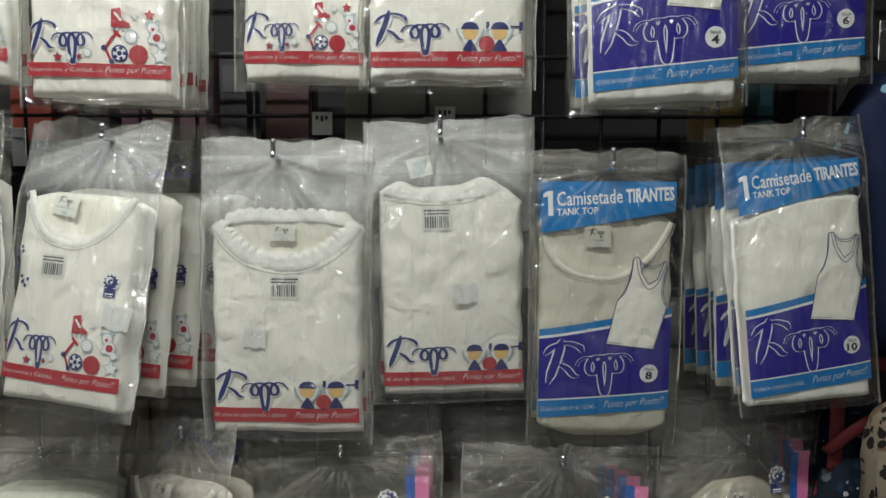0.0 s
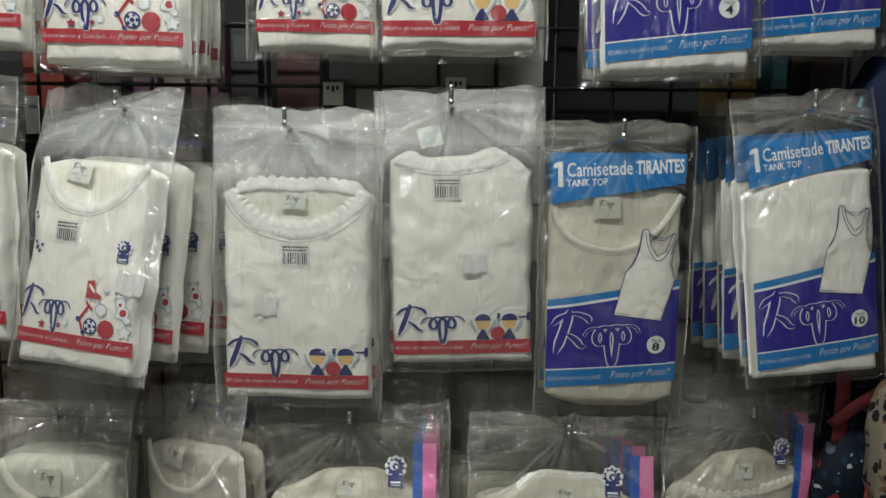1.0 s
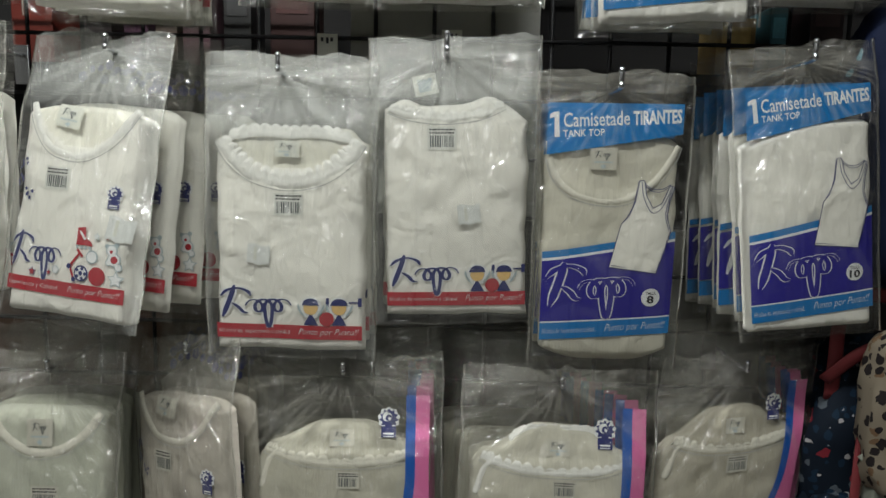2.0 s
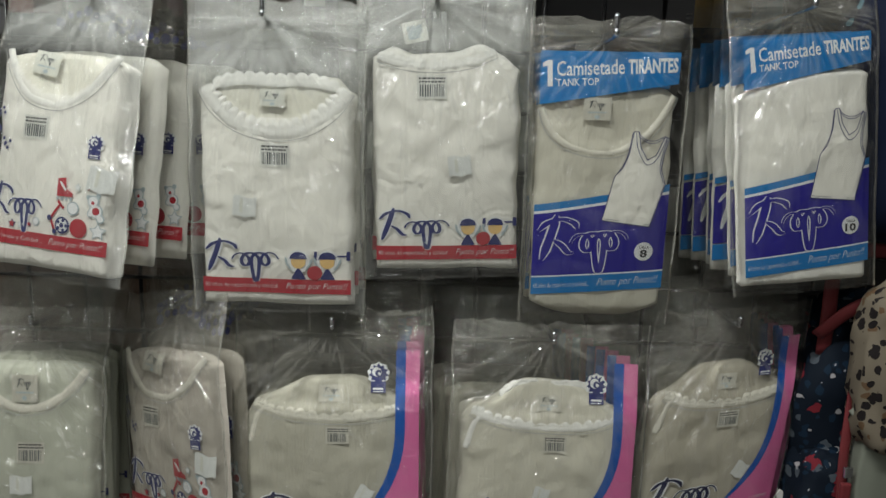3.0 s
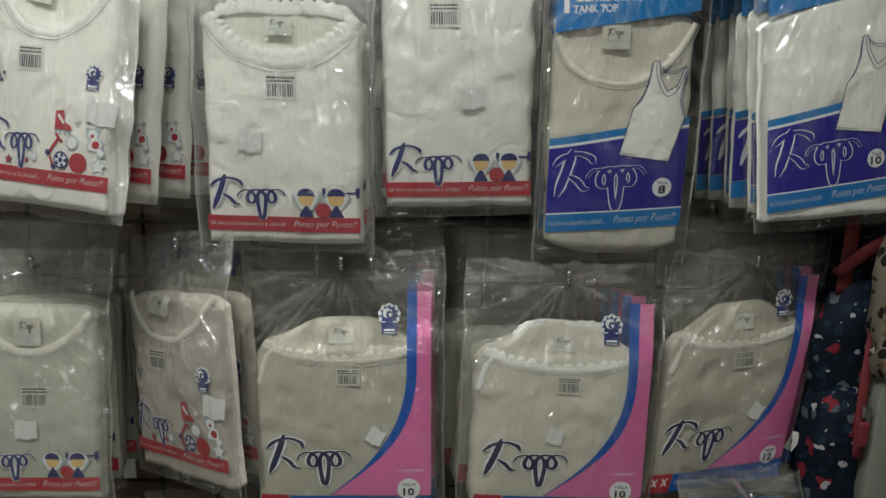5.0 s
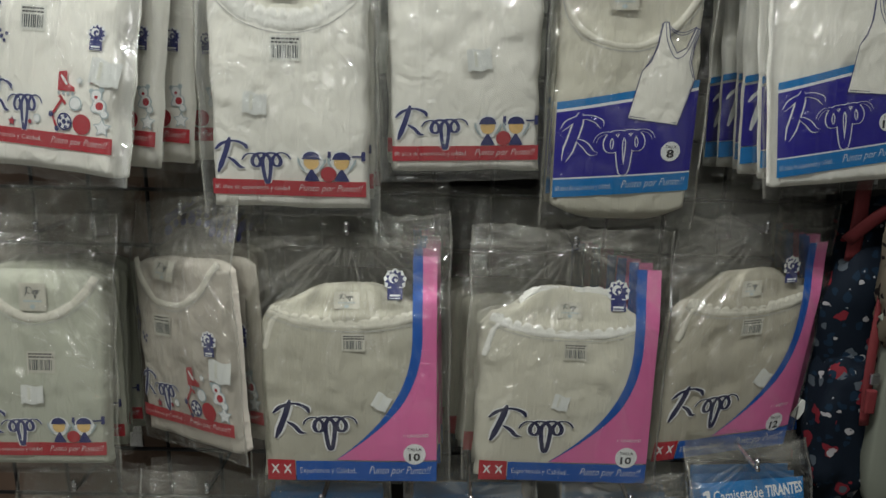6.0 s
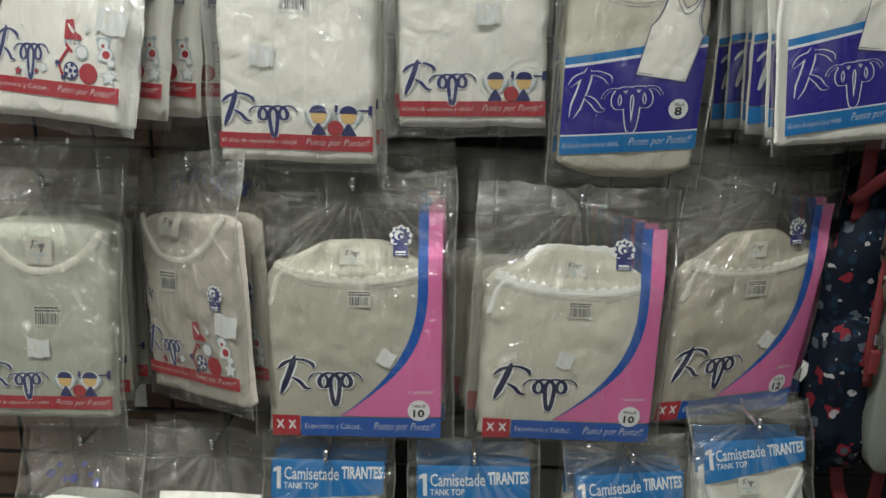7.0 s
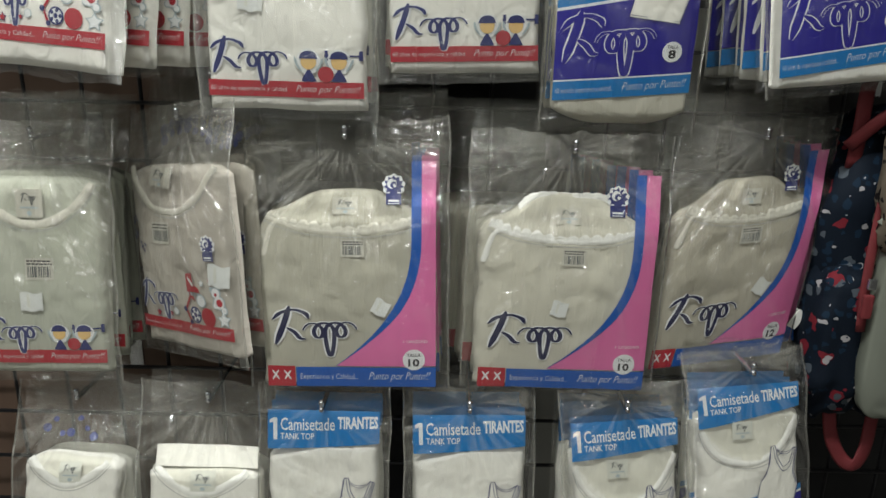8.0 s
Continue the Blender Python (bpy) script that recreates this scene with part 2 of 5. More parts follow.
def spotted(name, base, spots, scale, rough=0.75):
    """Fabric printed with scattered blobs: spots is a list of (colour, random share, blob size)."""
    m = bpy.data.materials.new(name)
    m.use_nodes = True
    nt = m.node_tree
    p = nt.nodes["Principled BSDF"]
    p.inputs["Roughness"].default_value, p.inputs["Specular IOR Level"].default_value = rough, 0.12
    tc = nt.nodes.new("ShaderNodeTexCoord")
    warp = nt.nodes.new("ShaderNodeTexNoise")
    warp.inputs["Scale"].default_value = scale * 1.3
    nt.links.new(tc.outputs["Object"], warp.inputs["Vector"])
    off = nt.nodes.new("ShaderNodeVectorMath")
    off.operation = "MULTIPLY_ADD"
    nt.links.new(warp.outputs["Color"], off.inputs[0])
    off.inputs[1].default_value = (0.7 / scale,) * 3
    nt.links.new(tc.outputs["Object"], off.inputs[2])
    last = None
    for k, (color, share, size) in enumerate(spots):
        v = nt.nodes.new("ShaderNodeTexVoronoi")
        v.inputs["Scale"].default_value = scale * (1 + 0.37 * k)
        nt.links.new(off.outputs[0], v.inputs["Vector"])
        inside = nt.nodes.new("ShaderNodeMath")
        inside.operation = "LESS_THAN"
        inside.inputs[1].default_value = size
        nt.links.new(v.outputs["Distance"], inside.inputs[0])
        sep = nt.nodes.new("ShaderNodeSeparateColor")
        nt.links.new(v.outputs["Color"], sep.inputs[0])
        pick = nt.nodes.new("ShaderNodeMath")
        pick.operation = "LESS_THAN"
        pick.inputs[1].default_value = share
        nt.links.new(sep.outputs[0], pick.inputs[0])
        both = nt.nodes.new("ShaderNodeMath")
        both.operation = "MULTIPLY"
        nt.links.new(inside.outputs[0], both.inputs[0])
        nt.links.new(pick.outputs[0], both.inputs[1])
        mix = nt.nodes.new("ShaderNodeMix")
        mix.data_type = "RGBA"
        nt.links.new(both.outputs[0], mix.inputs["Factor"])
        if last is None:
            mix.inputs["A"].default_value = (*base, 1)
        else:
            nt.links.new(last, mix.inputs["A"])
        mix.inputs["B"].default_value = (*color, 1)
        last = mix.outputs["Result"]
    nt.links.new(last, p.inputs["Base Color"])
    weave = nt.nodes.new("ShaderNodeTexNoise")
    weave.inputs["Scale"].default_value = 500
    nt.links.new(tc.outputs["Object"], weave.inputs["Vector"])
    k = nt.nodes.new("ShaderNodeBump")
    k.inputs["Strength"].default_value, k.inputs["Distance"].default_value = 0.4, 0.001
    nt.links.new(weave.outputs["Fac"], k.inputs["Height"])
    nt.links.new(k.outputs[0], p.inputs["Normal"])
    return m


FLORAL = spotted("navy_floral_fabric", (0.003, 0.006, 0.011), [((0.12, 0.012, 0.018), 0.26, 0.44), ((0.05, 0.06, 0.07), 0.2, 0.38), ((0.24, 0.23, 0.23), 0.16, 0.36), ((0.005, 0.014, 0.027), 0.3, 0.45), ((0.22, 0.22, 0.23), 0.3, 0.14)], 36)
PAWS = spotted("navy_paw_fabric", (0.006, 0.010, 0.028), [((0.10, 0.20, 0.24), 0.2, 0.25), ((0.18, 0.03, 0.04), 0.12, 0.3)], 30)
LEOPARD = spotted("leopard_fabric", (0.13, 0.11, 0.08), [((0.09, 0.055, 0.03), 0.5, 0.30), ((0.010, 0.008, 0.008), 0.85, 0.42)], 46)
REDCLOTH = mat("red_webbing", (0.11, 0.009, 0.011), 0.75, vary=0.15, scale=60, bump=0.4, bump_scale=500)
LINING = mat("grey_green_lining", (0.13, 0.14, 0.11), 0.6, vary=0.08, scale=15)


# ---- helpers for things ----
def mesh_of(name, verts, faces, material, smooth=True):
    me = bpy.data.meshes.new(name)
    me.from_pydata([tuple(v) for v in verts], [], [tuple(f) for f in faces])
    me.materials.append(material)
    if smooth:
        me.polygons.foreach_set("use_smooth", [True] * len(me.polygons))
    me.update()
    return me


def part(name, verts, faces, material, parent, label="", smooth=True):
    ob = new(name, mesh_of(name, verts, faces, material, smooth))
    ob.parent = parent
    return tagged(ob, label)


def bm_part(name, bm, material, parent=None, label="", smooth=False):
    me = bpy.data.meshes.new(name)
    bm.normal_update()
    bm.to_mesh(me)
    bm.free()
    me.materials.append(material)
    if smooth:
        me.polygons.foreach_set("use_smooth", [True] * len(me.polygons))
    ob = new(name, me)
    ob.parent = parent
    return tagged(ob, label)


def box_bm(x0, x1, y0, y1, z0, z1, bevel=0.0, bm=None):
    bm = bm or bmesh.new()
    made = bmesh.ops.create_cube(bm, size=1, matrix=Matrix.Translation(((x0 + x1) / 2, (y0 + y1) / 2, (z0 + z1) / 2)) @ Matrix.Diagonal((x1 - x0, y1 - y0, z1 - z0, 1)))
    if bevel:
        edges = list({e for v in made["verts"] for e in v.link_edges})
        bmesh.ops.bevel(bm, geom=edges, offset=bevel, segments=2, affect="EDGES", profile=0.6)
    return bm


def sweep(points, radius, sides=8, flat=1.0, up=(0, 0, 1)):
    """A closed tube along points; flat below 1 squeezes it into a strap, across the up direction."""
    pts = [Vector(p) for p in points]
    verts, faces = [], []
    for i, p in enumerate(pts):
        ahead = (pts[min(i + 1, len(pts) - 1)] - pts[max(i - 1, 0)]).normalized()
        side = ahead.cross(Vector(up))
        side = side.normalized() if side.length > 1e-4 else Vector((1, 0, 0))
        over = side.cross(ahead).normalized()
        for k in range(sides):
            a = 2 * math.pi * k / sides
            verts.append(p + radius * (math.cos(a) * side + flat * math.sin(a) * over))
    for i in range(len(pts) - 1):
        for k in range(sides):
            a, b = i * sides + k, i * sides + (k + 1) % sides
            faces.append((a, b, b + sides, a + sides))
    faces.append(tuple(range(sides))[::-1])
    faces.append(tuple(range((len(pts) - 1) * sides, len(pts) * sides)))
    return verts, faces


def smooth_line(pts, steps=6):
    """Points of a curve through pts."""
    p = [Vector(q) for q in pts]
    p = [2 * p[0] - p[1], *p, 2 * p[-1] - p[-2]]
    out = []
    for i in range(1, len(p) - 2):
        for s in range(steps):
            t = s / steps
            a, b, c, d = p[i - 1 : i + 3]
            out.append(0.5 * (2 * b + (c - a) * t + (2 * a - 5 * b + 4 * c - d) * t**2 + (3 * b - a - 3 * c + d) * t**3))
    return out + [p[-2]]


def smoothstep(a, b, x):
    t = min(1.0, max(0.0, (x - a) / (b - a)))
    return t * t * (3 - 2 * t)


# ---- flat print shapes, as (verts, faces) in a unit square ----
def columns(lo, hi, u0=0.0, u1=1.0, nu=26, nv=5):
    """The area between two curves v = lo(u) and v = hi(u)."""
    verts = [(u, lo(u) + (hi(u) - lo(u)) * j / nv) for i in range(nu + 1) for u in [u0 + (u1 - u0) * i / nu] for j in range(nv + 1)]
    faces = [(i * (nv + 1) + j, (i + 1) * (nv + 1) + j, (i + 1) * (nv + 1) + j + 1, i * (nv + 1) + j + 1) for i in range(nu) for j in range(nv)]
    return verts, faces


def rows_area(left, right, v0, v1, nv=24, nu=4):
    verts, faces = columns(left, right, v0, v1, nv, nu)
    return [(v, u) for u, v in verts], [f[::-1] for f in faces]


def disc(cu, cv, r, n=20, aspect=1.0):
    verts = [(cu, cv)] + [(cu + r * math.cos(2 * math.pi * k / n), cv + r * aspect * math.sin(2 * math.pi * k / n)) for k in range(n)]
    return verts, [(0, 1 + k, 1 + (k + 1) % n) for k in range(n)]


def star(cu, cv, r, aspect=1.0, turn=0.0, inner=0.5, n=5):
    verts = [(cu, cv)]
    for k in range(2 * n):
        a, q = math.pi / 2 + turn + math.pi * k / n, r if k % 2 == 0 else r * inner
        verts.append((cu + q * math.cos(a), cv + q * aspect * math.sin(a)))
    return verts, [(0, 1 + k, 1 + (k + 1) % (2 * n)) for k in range(2 * n)]


def stroke(points, width, aspect=1.0, steps=5, taper=True):
    """A brush stroke through points; aspect is the square's height over its width."""
    line = smooth_line([(x, y * aspect, 0) for x, y in points], steps)
    verts, faces, n = [], [], len(line)
    for i, p in enumerate(line):
        d = line[min(i + 1, n - 1)] - line[max(i - 1, 0)]
        side = Vector((-d.y, d.x, 0)).normalized() * width / 2
        if taper:
            side *= 0.45 + 0.55 * abs(d.normalized().y)
            side *= 0.4 + 0.6 * min(1, 6 * min(i, n - 1 - i) / n)
        verts += [((p + side).x, (p + side).y / aspect), ((p - side).x, (p - side).y / aspect)]
    for i in range(n - 1):
        faces.append((2 * i, 2 * i + 1, 2 * i + 3, 2 * i + 2))
    return verts, faces


def joined(*shapes):
    verts, faces = [], []
    for v, f in shapes:
        base = len(verts)
        verts += v
        faces += [tuple(base + k for k in q) for q in f]
    return verts, faces


def fitted(shape, u0, v0, u1, v1, turn=0.0, aspect=1.0):
    """The unit shape, laid into a box and turned about its middle."""
    verts, faces = shape
    c, s, mu, mv = math.cos(turn), math.sin(turn), (u0 + u1) / 2, (v0 + v1) / 2
    out = []
    for u, v in verts:
        a, b = (u - 0.5) * (u1 - u0), (v - 0.5) * (v1 - v0) * aspect
        out.append((mu + c * a - s * b, mv + (s * a + c * b) / aspect))
    return out, faces


TEXTS = {}


def lettering(body, slant=0.0, bold=0.0):
    """Words in the built-in font as a flat shape that fills the unit square."""
    key = (body, slant, bold)
    if key not in TEXTS:
        cu = bpy.data.curves.new("lettering", "FONT")
        cu.body, cu.size, cu.shear, cu.offset, cu.resolution_u = body, 1.0, slant, bold, 2
        ob = new("lettering", cu)
        me = bpy.data.meshes.new_from_object(ob.evaluated_get(bpy.context.evaluated_depsgraph_get()))
        v = np.array([tuple(q.co) for q in me.vertices])
        lo, hi = v.min(0), v.max(0)
        TEXTS[key] = ([((p[0] - lo[0]) / (hi[0] - lo[0]), (p[1] - lo[1]) / (hi[1] - lo[1])) for p in v], [tuple(q.vertices) for q in me.polygons])
        bpy.data.objects.remove(ob)
        bpy.data.curves.remove(cu)
        bpy.data.meshes.remove(me)
    return TEXTS[key]


def swash(width):
    """The brand's mark as plain strokes: a slanted bar, an arch, a leg and a coil."""
    a = 0.55
    bar = stroke([(0.21, 1.0), (0.14, 0.60), (0.03, 0.10)], width * 1.6, a)
    arch = stroke([(0.0, 0.68), (0.10, 0.84), (0.26, 0.92), (0.40, 0.84), (0.44, 0.72)], width * 1.25, a)
    leg = stroke([(0.17, 0.50), (0.26, 0.40), (0.33, 0.26), (0.40, 0.24)], width * 1.2, a)
    coil = []
    for k in range(61):
        t = k / 60
        turn = 2 * math.pi * 3.5 * t
        drop = 0.45 * math.exp(-(((t - 0.50) / 0.055) ** 2)) if math.sin(turn) < 0 else 0.0
        coil.append((0.45 + 0.47 * t - 0.085 * math.cos(turn), 0.44 + (0.17 + drop) * math.sin(turn) + 0.04 * t))
    wave = stroke(coil, width * 1.1, a, 2)
    return joined(bar, arch, leg, wave)


SWASH, SWASH_WIDE = swash(0.046), swash(0.082)


# ---- the packs ----
class Pack:
    """A bagged garment: its middle is the middle of the print, x to the right, z up, the wall towards +y."""

    def __init__(self, key, kind, W, H, top, label, category="shirt pack", side=0.014, foot=0.012, thick=0.02, seed=0.0, hook_x=0.0, front=True, fold=0.0035, film=None, tent=0.0):
        self.tent = tent
        self.film = film or (FILM if front else FILM_BACK)
        self.kind, self.W, self.H, self.top, self.side, self.foot, self.T = kind, W, H, top, side, foot, thick
        self.seed, self.hook_x, self.front, self.fold = seed, hook_x, front, fold
        self.cloth, self.white_trim = COTTON, False
        self.root = new("shirt_pack")
        tagged(self.root, label, category, "packs of undershirts hanging on hooks")

    def bulge(self, x, z):
        """How far the stuffed middle stands forward of the edges."""
        a, b = min(1.0, abs(2 * x / self.W)), min(1.0, abs(2 * z / self.H))
        return -0.008 * (1 - b * b) * (1 - a**4) if self.front else 0.0

    def film_y(self, x, z):
        """The film's front: taut over the garment, slack outside of it, drawn into folds under the hook."""
        W, H = self.W, self.H
        out = max(abs(x) - W / 2, -z - H / 2, 0.0)
        above = max(0.0, z - (H / 2 - 0.015))
        y = 0.75 * self.T * smoothstep(-0.004, 0.022, out) + 0.5 * self.T * smoothstep(0.0, 0.07, above) + self.tent * above * (1 - 0.5 * min(1.0, abs(x - self.hook_x) / (0.6 * W)))
        y += (0.0013 if self.kind == "tank" else 0.0022) * noise.noise((x * 14 + self.seed, z * 9, self.seed)) + self.bulge(x, z)
        hz = H / 2 + self.top - 0.022
        dx, dz = x - self.hook_x, z - hz
        d = math.hypot(dx, dz) + 1e-4
        if dz < 0.0 and self.front:
            a = math.atan2(dx, -dz)
            y -= (0.0 if self.kind == "tank" else self.fold) * math.exp(-(((d - 0.04) / 0.06) ** 2)) * (0.5 - abs(noise.noise((a * 3.2 + self.seed, 7.7, 1.3)))) * 2
        if above > 0.02:
            y += (0.0028 if self.front else 0.0015) * smoothstep(0.02, 0.045, above) * (abs(noise.noise((x * 17 + self.seed, z * 11, 3.0))) - 0.25)
        return y

    def lay(self, name, shape, material, layer=1, parent=None, label=""):
        """A print on the film's inner side; shape in shares of the print's width and height."""
        verts, faces = shape
        pts = []
        for u, v in verts:
            x, z = (u - 0.5) * self.W, (v - 0.5) * self.H
            pts.append((x, self.film_y(x, z) + 0.0026 - 0.0003 * layer, z))
        n = sum(((pts[f[1]][0] - pts[f[0]][0]) * (pts[f[2]][2] - pts[f[0]][2]) - (pts[f[1]][2] - pts[f[0]][2]) * (pts[f[2]][0] - pts[f[0]][0])) for f in faces[:8])
        if n < 0:
            faces = [f[::-1] for f in faces]
        return part(name, pts, faces, material, parent or self.root, label, smooth=False)

    def bag(self, nx=64, nz=96):
        """The clear bag: a creased front sheet, a plain back sheet and sealed sides."""
        W, H = self.W, self.H
        x0, x1, z0, z1 = -W / 2 - self.side, W / 2 + self.side, -H / 2 - self.foot, H / 2 + self.top
        verts, faces = [], []
        for j in range(nz + 1):
            for i in range(nx + 1):
                a, b = i / nx, j / nz
                x = x0 + (x1 - x0) * a
                z = z0 + (z1 - z0) * b
                edge = 0.003 * noise.noise((self.seed + 3, z * 18, 0.0))
                x += edge * (2 * abs(a - 0.5)) ** 6
                z += (0.010 if b > 0.5 else 0.004) * (noise.noise((x * 16, self.seed, 5.0)) + 0.5 * noise.noise((x * 55, self.seed, 2.0))) * (2 * abs(b - 0.5)) ** 8
                verts.append((x, self.film_y(x, z), z))
        for j in range(nz):
            for i in range(nx):
                k = j * (nx + 1) + i
                faces.append((k, k + 1, k + nx + 2, k + nx + 1))
        bag = part("bag", verts, faces, self.film, self.root, "clear creased plastic bag")
        hz = H / 2 + self.top - 0.022
        me = bag.data
        folds = me.uv_layers.new(name="folds")
        slack = me.attributes.new("slack", "FLOAT", "POINT")
        polar, loose = [], []
        for x, y, z in verts:
            dx, dz = x - self.hook_x, z - hz
            polar.append((abs(math.atan2(dx, -dz)), math.hypot(dx, dz)) if dx >= 0 else (4.0 + abs(math.atan2(dx, -dz)), math.hypot(dx, dz)))
            rise = {"tank": 0.01, "pink": 0.035}.get(self.kind, 0.0)
            head = smoothstep(H / 2 - 0.02 + rise, H / 2 + 0.03 + rise, z)
            loose.append(max(head, 0.5 * smoothstep(0.0, 0.012, max(abs(x) - W / 2, -z - H / 2)), 0.03))
        slack.data.foreach_set("value", loose)
        for loop in me.loops:
            folds.data[loop.index].uv = polar[loop.vertex_index]
        if self.front:
            n = nx + 1
            for name, line, inward in (("side_seal", [j * n for j in range(nz + 1)], 1), ("side_seal", [j * n + nx for j in range(nz + 1)], -1)):
                sv = []
                for k in line:
                    x, y, z = verts[k]
                    wide = 0.0022 + 0.0012 * noise.noise((z * 60, self.seed, inward))
                    sv += [(x, y + 0.0012, z), (x - inward * 0.0012, y - 0.0008, z), (x + inward * wide, y - 0.0006, z)]
                part(name, sv, [(3 * i + q, 3 * i + q + 1, 3 * i + q + 4, 3 * i + q + 3) for i in range(len(line) - 1) for q in (0, 1)], FILM_SEAL, bag)
        return bag

    def neck(self, u):
        return None

    def shirt(self, top_line, neck=None, nx=44, nz=56, foot=0.0, hem=None):
        """The folded garment: a soft slab with rounded edges; neck(u) is the height at which the opening begins."""
        W, H, T = self.W, self.H, self.T
        verts, faces = [], []
        for j in range(nz + 1):
            for i in range(nx + 1):
                u = i / nx
                hi = top_line(u)
                lo = hem(u) if hem else -foot
                v = lo + (hi - lo) * j / nz
                x, z = (u - 0.5) * W, (v - 0.5) * H
                d = min(u * W, (1 - u) * W, (v - lo) * H, (hi - v) * H)
                c = min(1.0, d / (0.009 + 0.004 * noise.noise((x * 30, z * 30, self.seed))))
                y = self.bulge(x, z) + 0.0040 + 0.7 * T * (1 - math.sqrt(max(0.0, 1 - (1 - c) ** 2)))
                y += (0.0016 + 0.0028 * smoothstep(0.30, 0.45, v)) * (noise.noise((x * 18, z * 24, self.seed + 9)) + 0.5 * noise.noise((x * 55, z * 42, self.seed)) + 0.35 * (0.4 - abs(noise.noise((x * 34 + z * 20, z * 40, self.seed + 4)))))
                if neck is not None:
                    y += 0.0035 * smoothstep(-0.004, 0.004, (v - neck(u)) * H)
                y = max(y, self.film_y(x, z) + 0.0031)
                x += 0.0042 * noise.noise((z * 24, self.seed, 2.0 + (3 if u > 0.5 else 0))) * (2 * abs(u - 0.5)) ** 4
                z += 0.004 * noise.noise((x * 16, self.seed, 8.0)) * (2 * abs(j / nz - 0.5)) ** 4
                verts.append((x, y, z))
        n = nx + 1
        for j in range(nz):
            for i in range(nx):
                k = j * n + i
                faces.append((k, k + 1, k + n + 1, k + n))
        ring = [i for i in range(n)] + [j * n + nx for j in range(1, nz + 1)] + [nz * n + i for i in range(nx - 1, -1, -1)] + [j * n for j in range(nz - 1, 0, -1)]
        base = len(verts)
        for k in ring:
            x, y, z = verts[k]
            verts.append((x * 0.985, 2 * T, z * 0.99))
        m = len(ring)
        for q in range(m):
            faces.append((ring[q], base + q, base + (q + 1) % m, ring[(q + 1) % m]))
        faces.append(tuple(base + q for q in range(m)))
        ob = part("shirt", verts, faces, self.cloth, self.root, "folded cotton undershirt")
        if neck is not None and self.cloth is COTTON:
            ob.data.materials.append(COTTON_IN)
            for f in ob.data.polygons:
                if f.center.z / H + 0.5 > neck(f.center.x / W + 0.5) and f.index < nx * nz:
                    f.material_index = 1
        return ob

    def collar(self, shirt, curve, width, scallop=0.0, waves=16, name="collar", lift=0.003, label="white ribbed collar trim", seam_line=True):
        """A rounded band along curve (shares of the print), its inner edge plain or scalloped."""
        W, H = self.W, self.H
        line = smooth_line([((u - 0.5) * W, 0, (v - 0.5) * H) for u, v in curve], 26 if scallop else 14)
        n, verts, faces, sec = len(line), [], [], 9 if scallop else 6
        for i, p in enumerate(line):
            d = (line[min(i + 1, n - 1)] - line[max(i - 1, 0)]).normalized()
            side = Vector((-d.z, 0, d.x))
            w = width * (1 + scallop * abs(math.sin(math.pi * waves * i / (n - 1))) ** 0.6)
            w *= 0.75 + 0.25 * min(1, 8 * min(i, n - 1 - i) / n)
            for k in range(sec + 1):
                s = k / sec
                q = p + side * (s * w)
                y = self.film_y(q.x, q.z) + 0.0053 - lift * math.sin(math.pi * s) ** 0.5 + 0.0006 * noise.noise((q.x * 90, q.z * 90, self.seed))
                y = max(y, self.film_y(q.x, q.z) + 0.0023)
                if scallop:
                    lobe = abs(math.sin(math.pi * waves * i / (n - 1)))
                    y += 0.0012 * smoothstep(0.55, 0.9, s) * (1 - lobe) ** 2 + 0.0008 * smoothstep(0.5, 0.56, s) * (1 - smoothstep(0.6, 0.68, s))
                verts.append((q.x, y, q.z))
        for i in range(n - 1):
            for k in range(sec):
                a = i * (sec + 1) + k
                faces.append((a, a + sec + 1, a + sec + 2, a + 1))
        trim = part(name, verts, faces, RIB if self.cloth is COTTON or self.white_trim else SHADED_RIB, shirt, label)
        seam_shade = [Vector(p) for p in line]
        # a thin grey strip draws the stitching and the collar's shadow line
        if name == "collar" and seam_line:
            sv, sf = [], []
            for i, p in enumerate(seam_shade):
                d = (seam_shade[min(i + 1, n - 1)] - seam_shade[max(i - 1, 0)]).normalized()
                for k in (-0.0002, -0.0013):
                    q = p + Vector((-d.z, 0, d.x)) * k
                    sv.append((q.x, self.film_y(q.x, q.z) + 0.0026, q.z))
            sf = [(2 * i, 2 * i + 1, 2 * i + 3, 2 * i + 2) for i in range(n - 1)]
            part("seam_shade", sv, sf, SEAM_SHADE, shirt)
        return trim

    def neck_label(self, shirt, u0, v0, u1, v1, turn=0.0):
        a = self.H / self.W
        square = columns(lambda u: 0, lambda u: 1, nu=4, nv=4)
        lab = self.lay("neck_label", fitted(square, u0, v0, u1, v1, turn, a), LABEL if self.cloth is COTTON else SHADED_LABEL, 0, None, "white woven neck label")
        self.lay("label_mark", fitted(SWASH, u0 + 0.2 * (u1 - u0), v0 + 0.50 * (v1 - v0), u1 - 0.2 * (u1 - u0), v1 - 0.12 * (v1 - v0), turn, a), LABEL_INK, 1, lab)
        bar = columns(lambda u: 0, lambda u: 1, nu=2, nv=1)
        self.lay("label_line", fitted(joined(fitted(bar, 0.15, 0.32, 0.85, 0.38), fitted(disc(0.5, 0.5, 0.5, 10), 0.4, 0.06, 0.6, 0.24)), u0, v0, u1, v1, turn, a), GREY, 1, lab)
        return lab

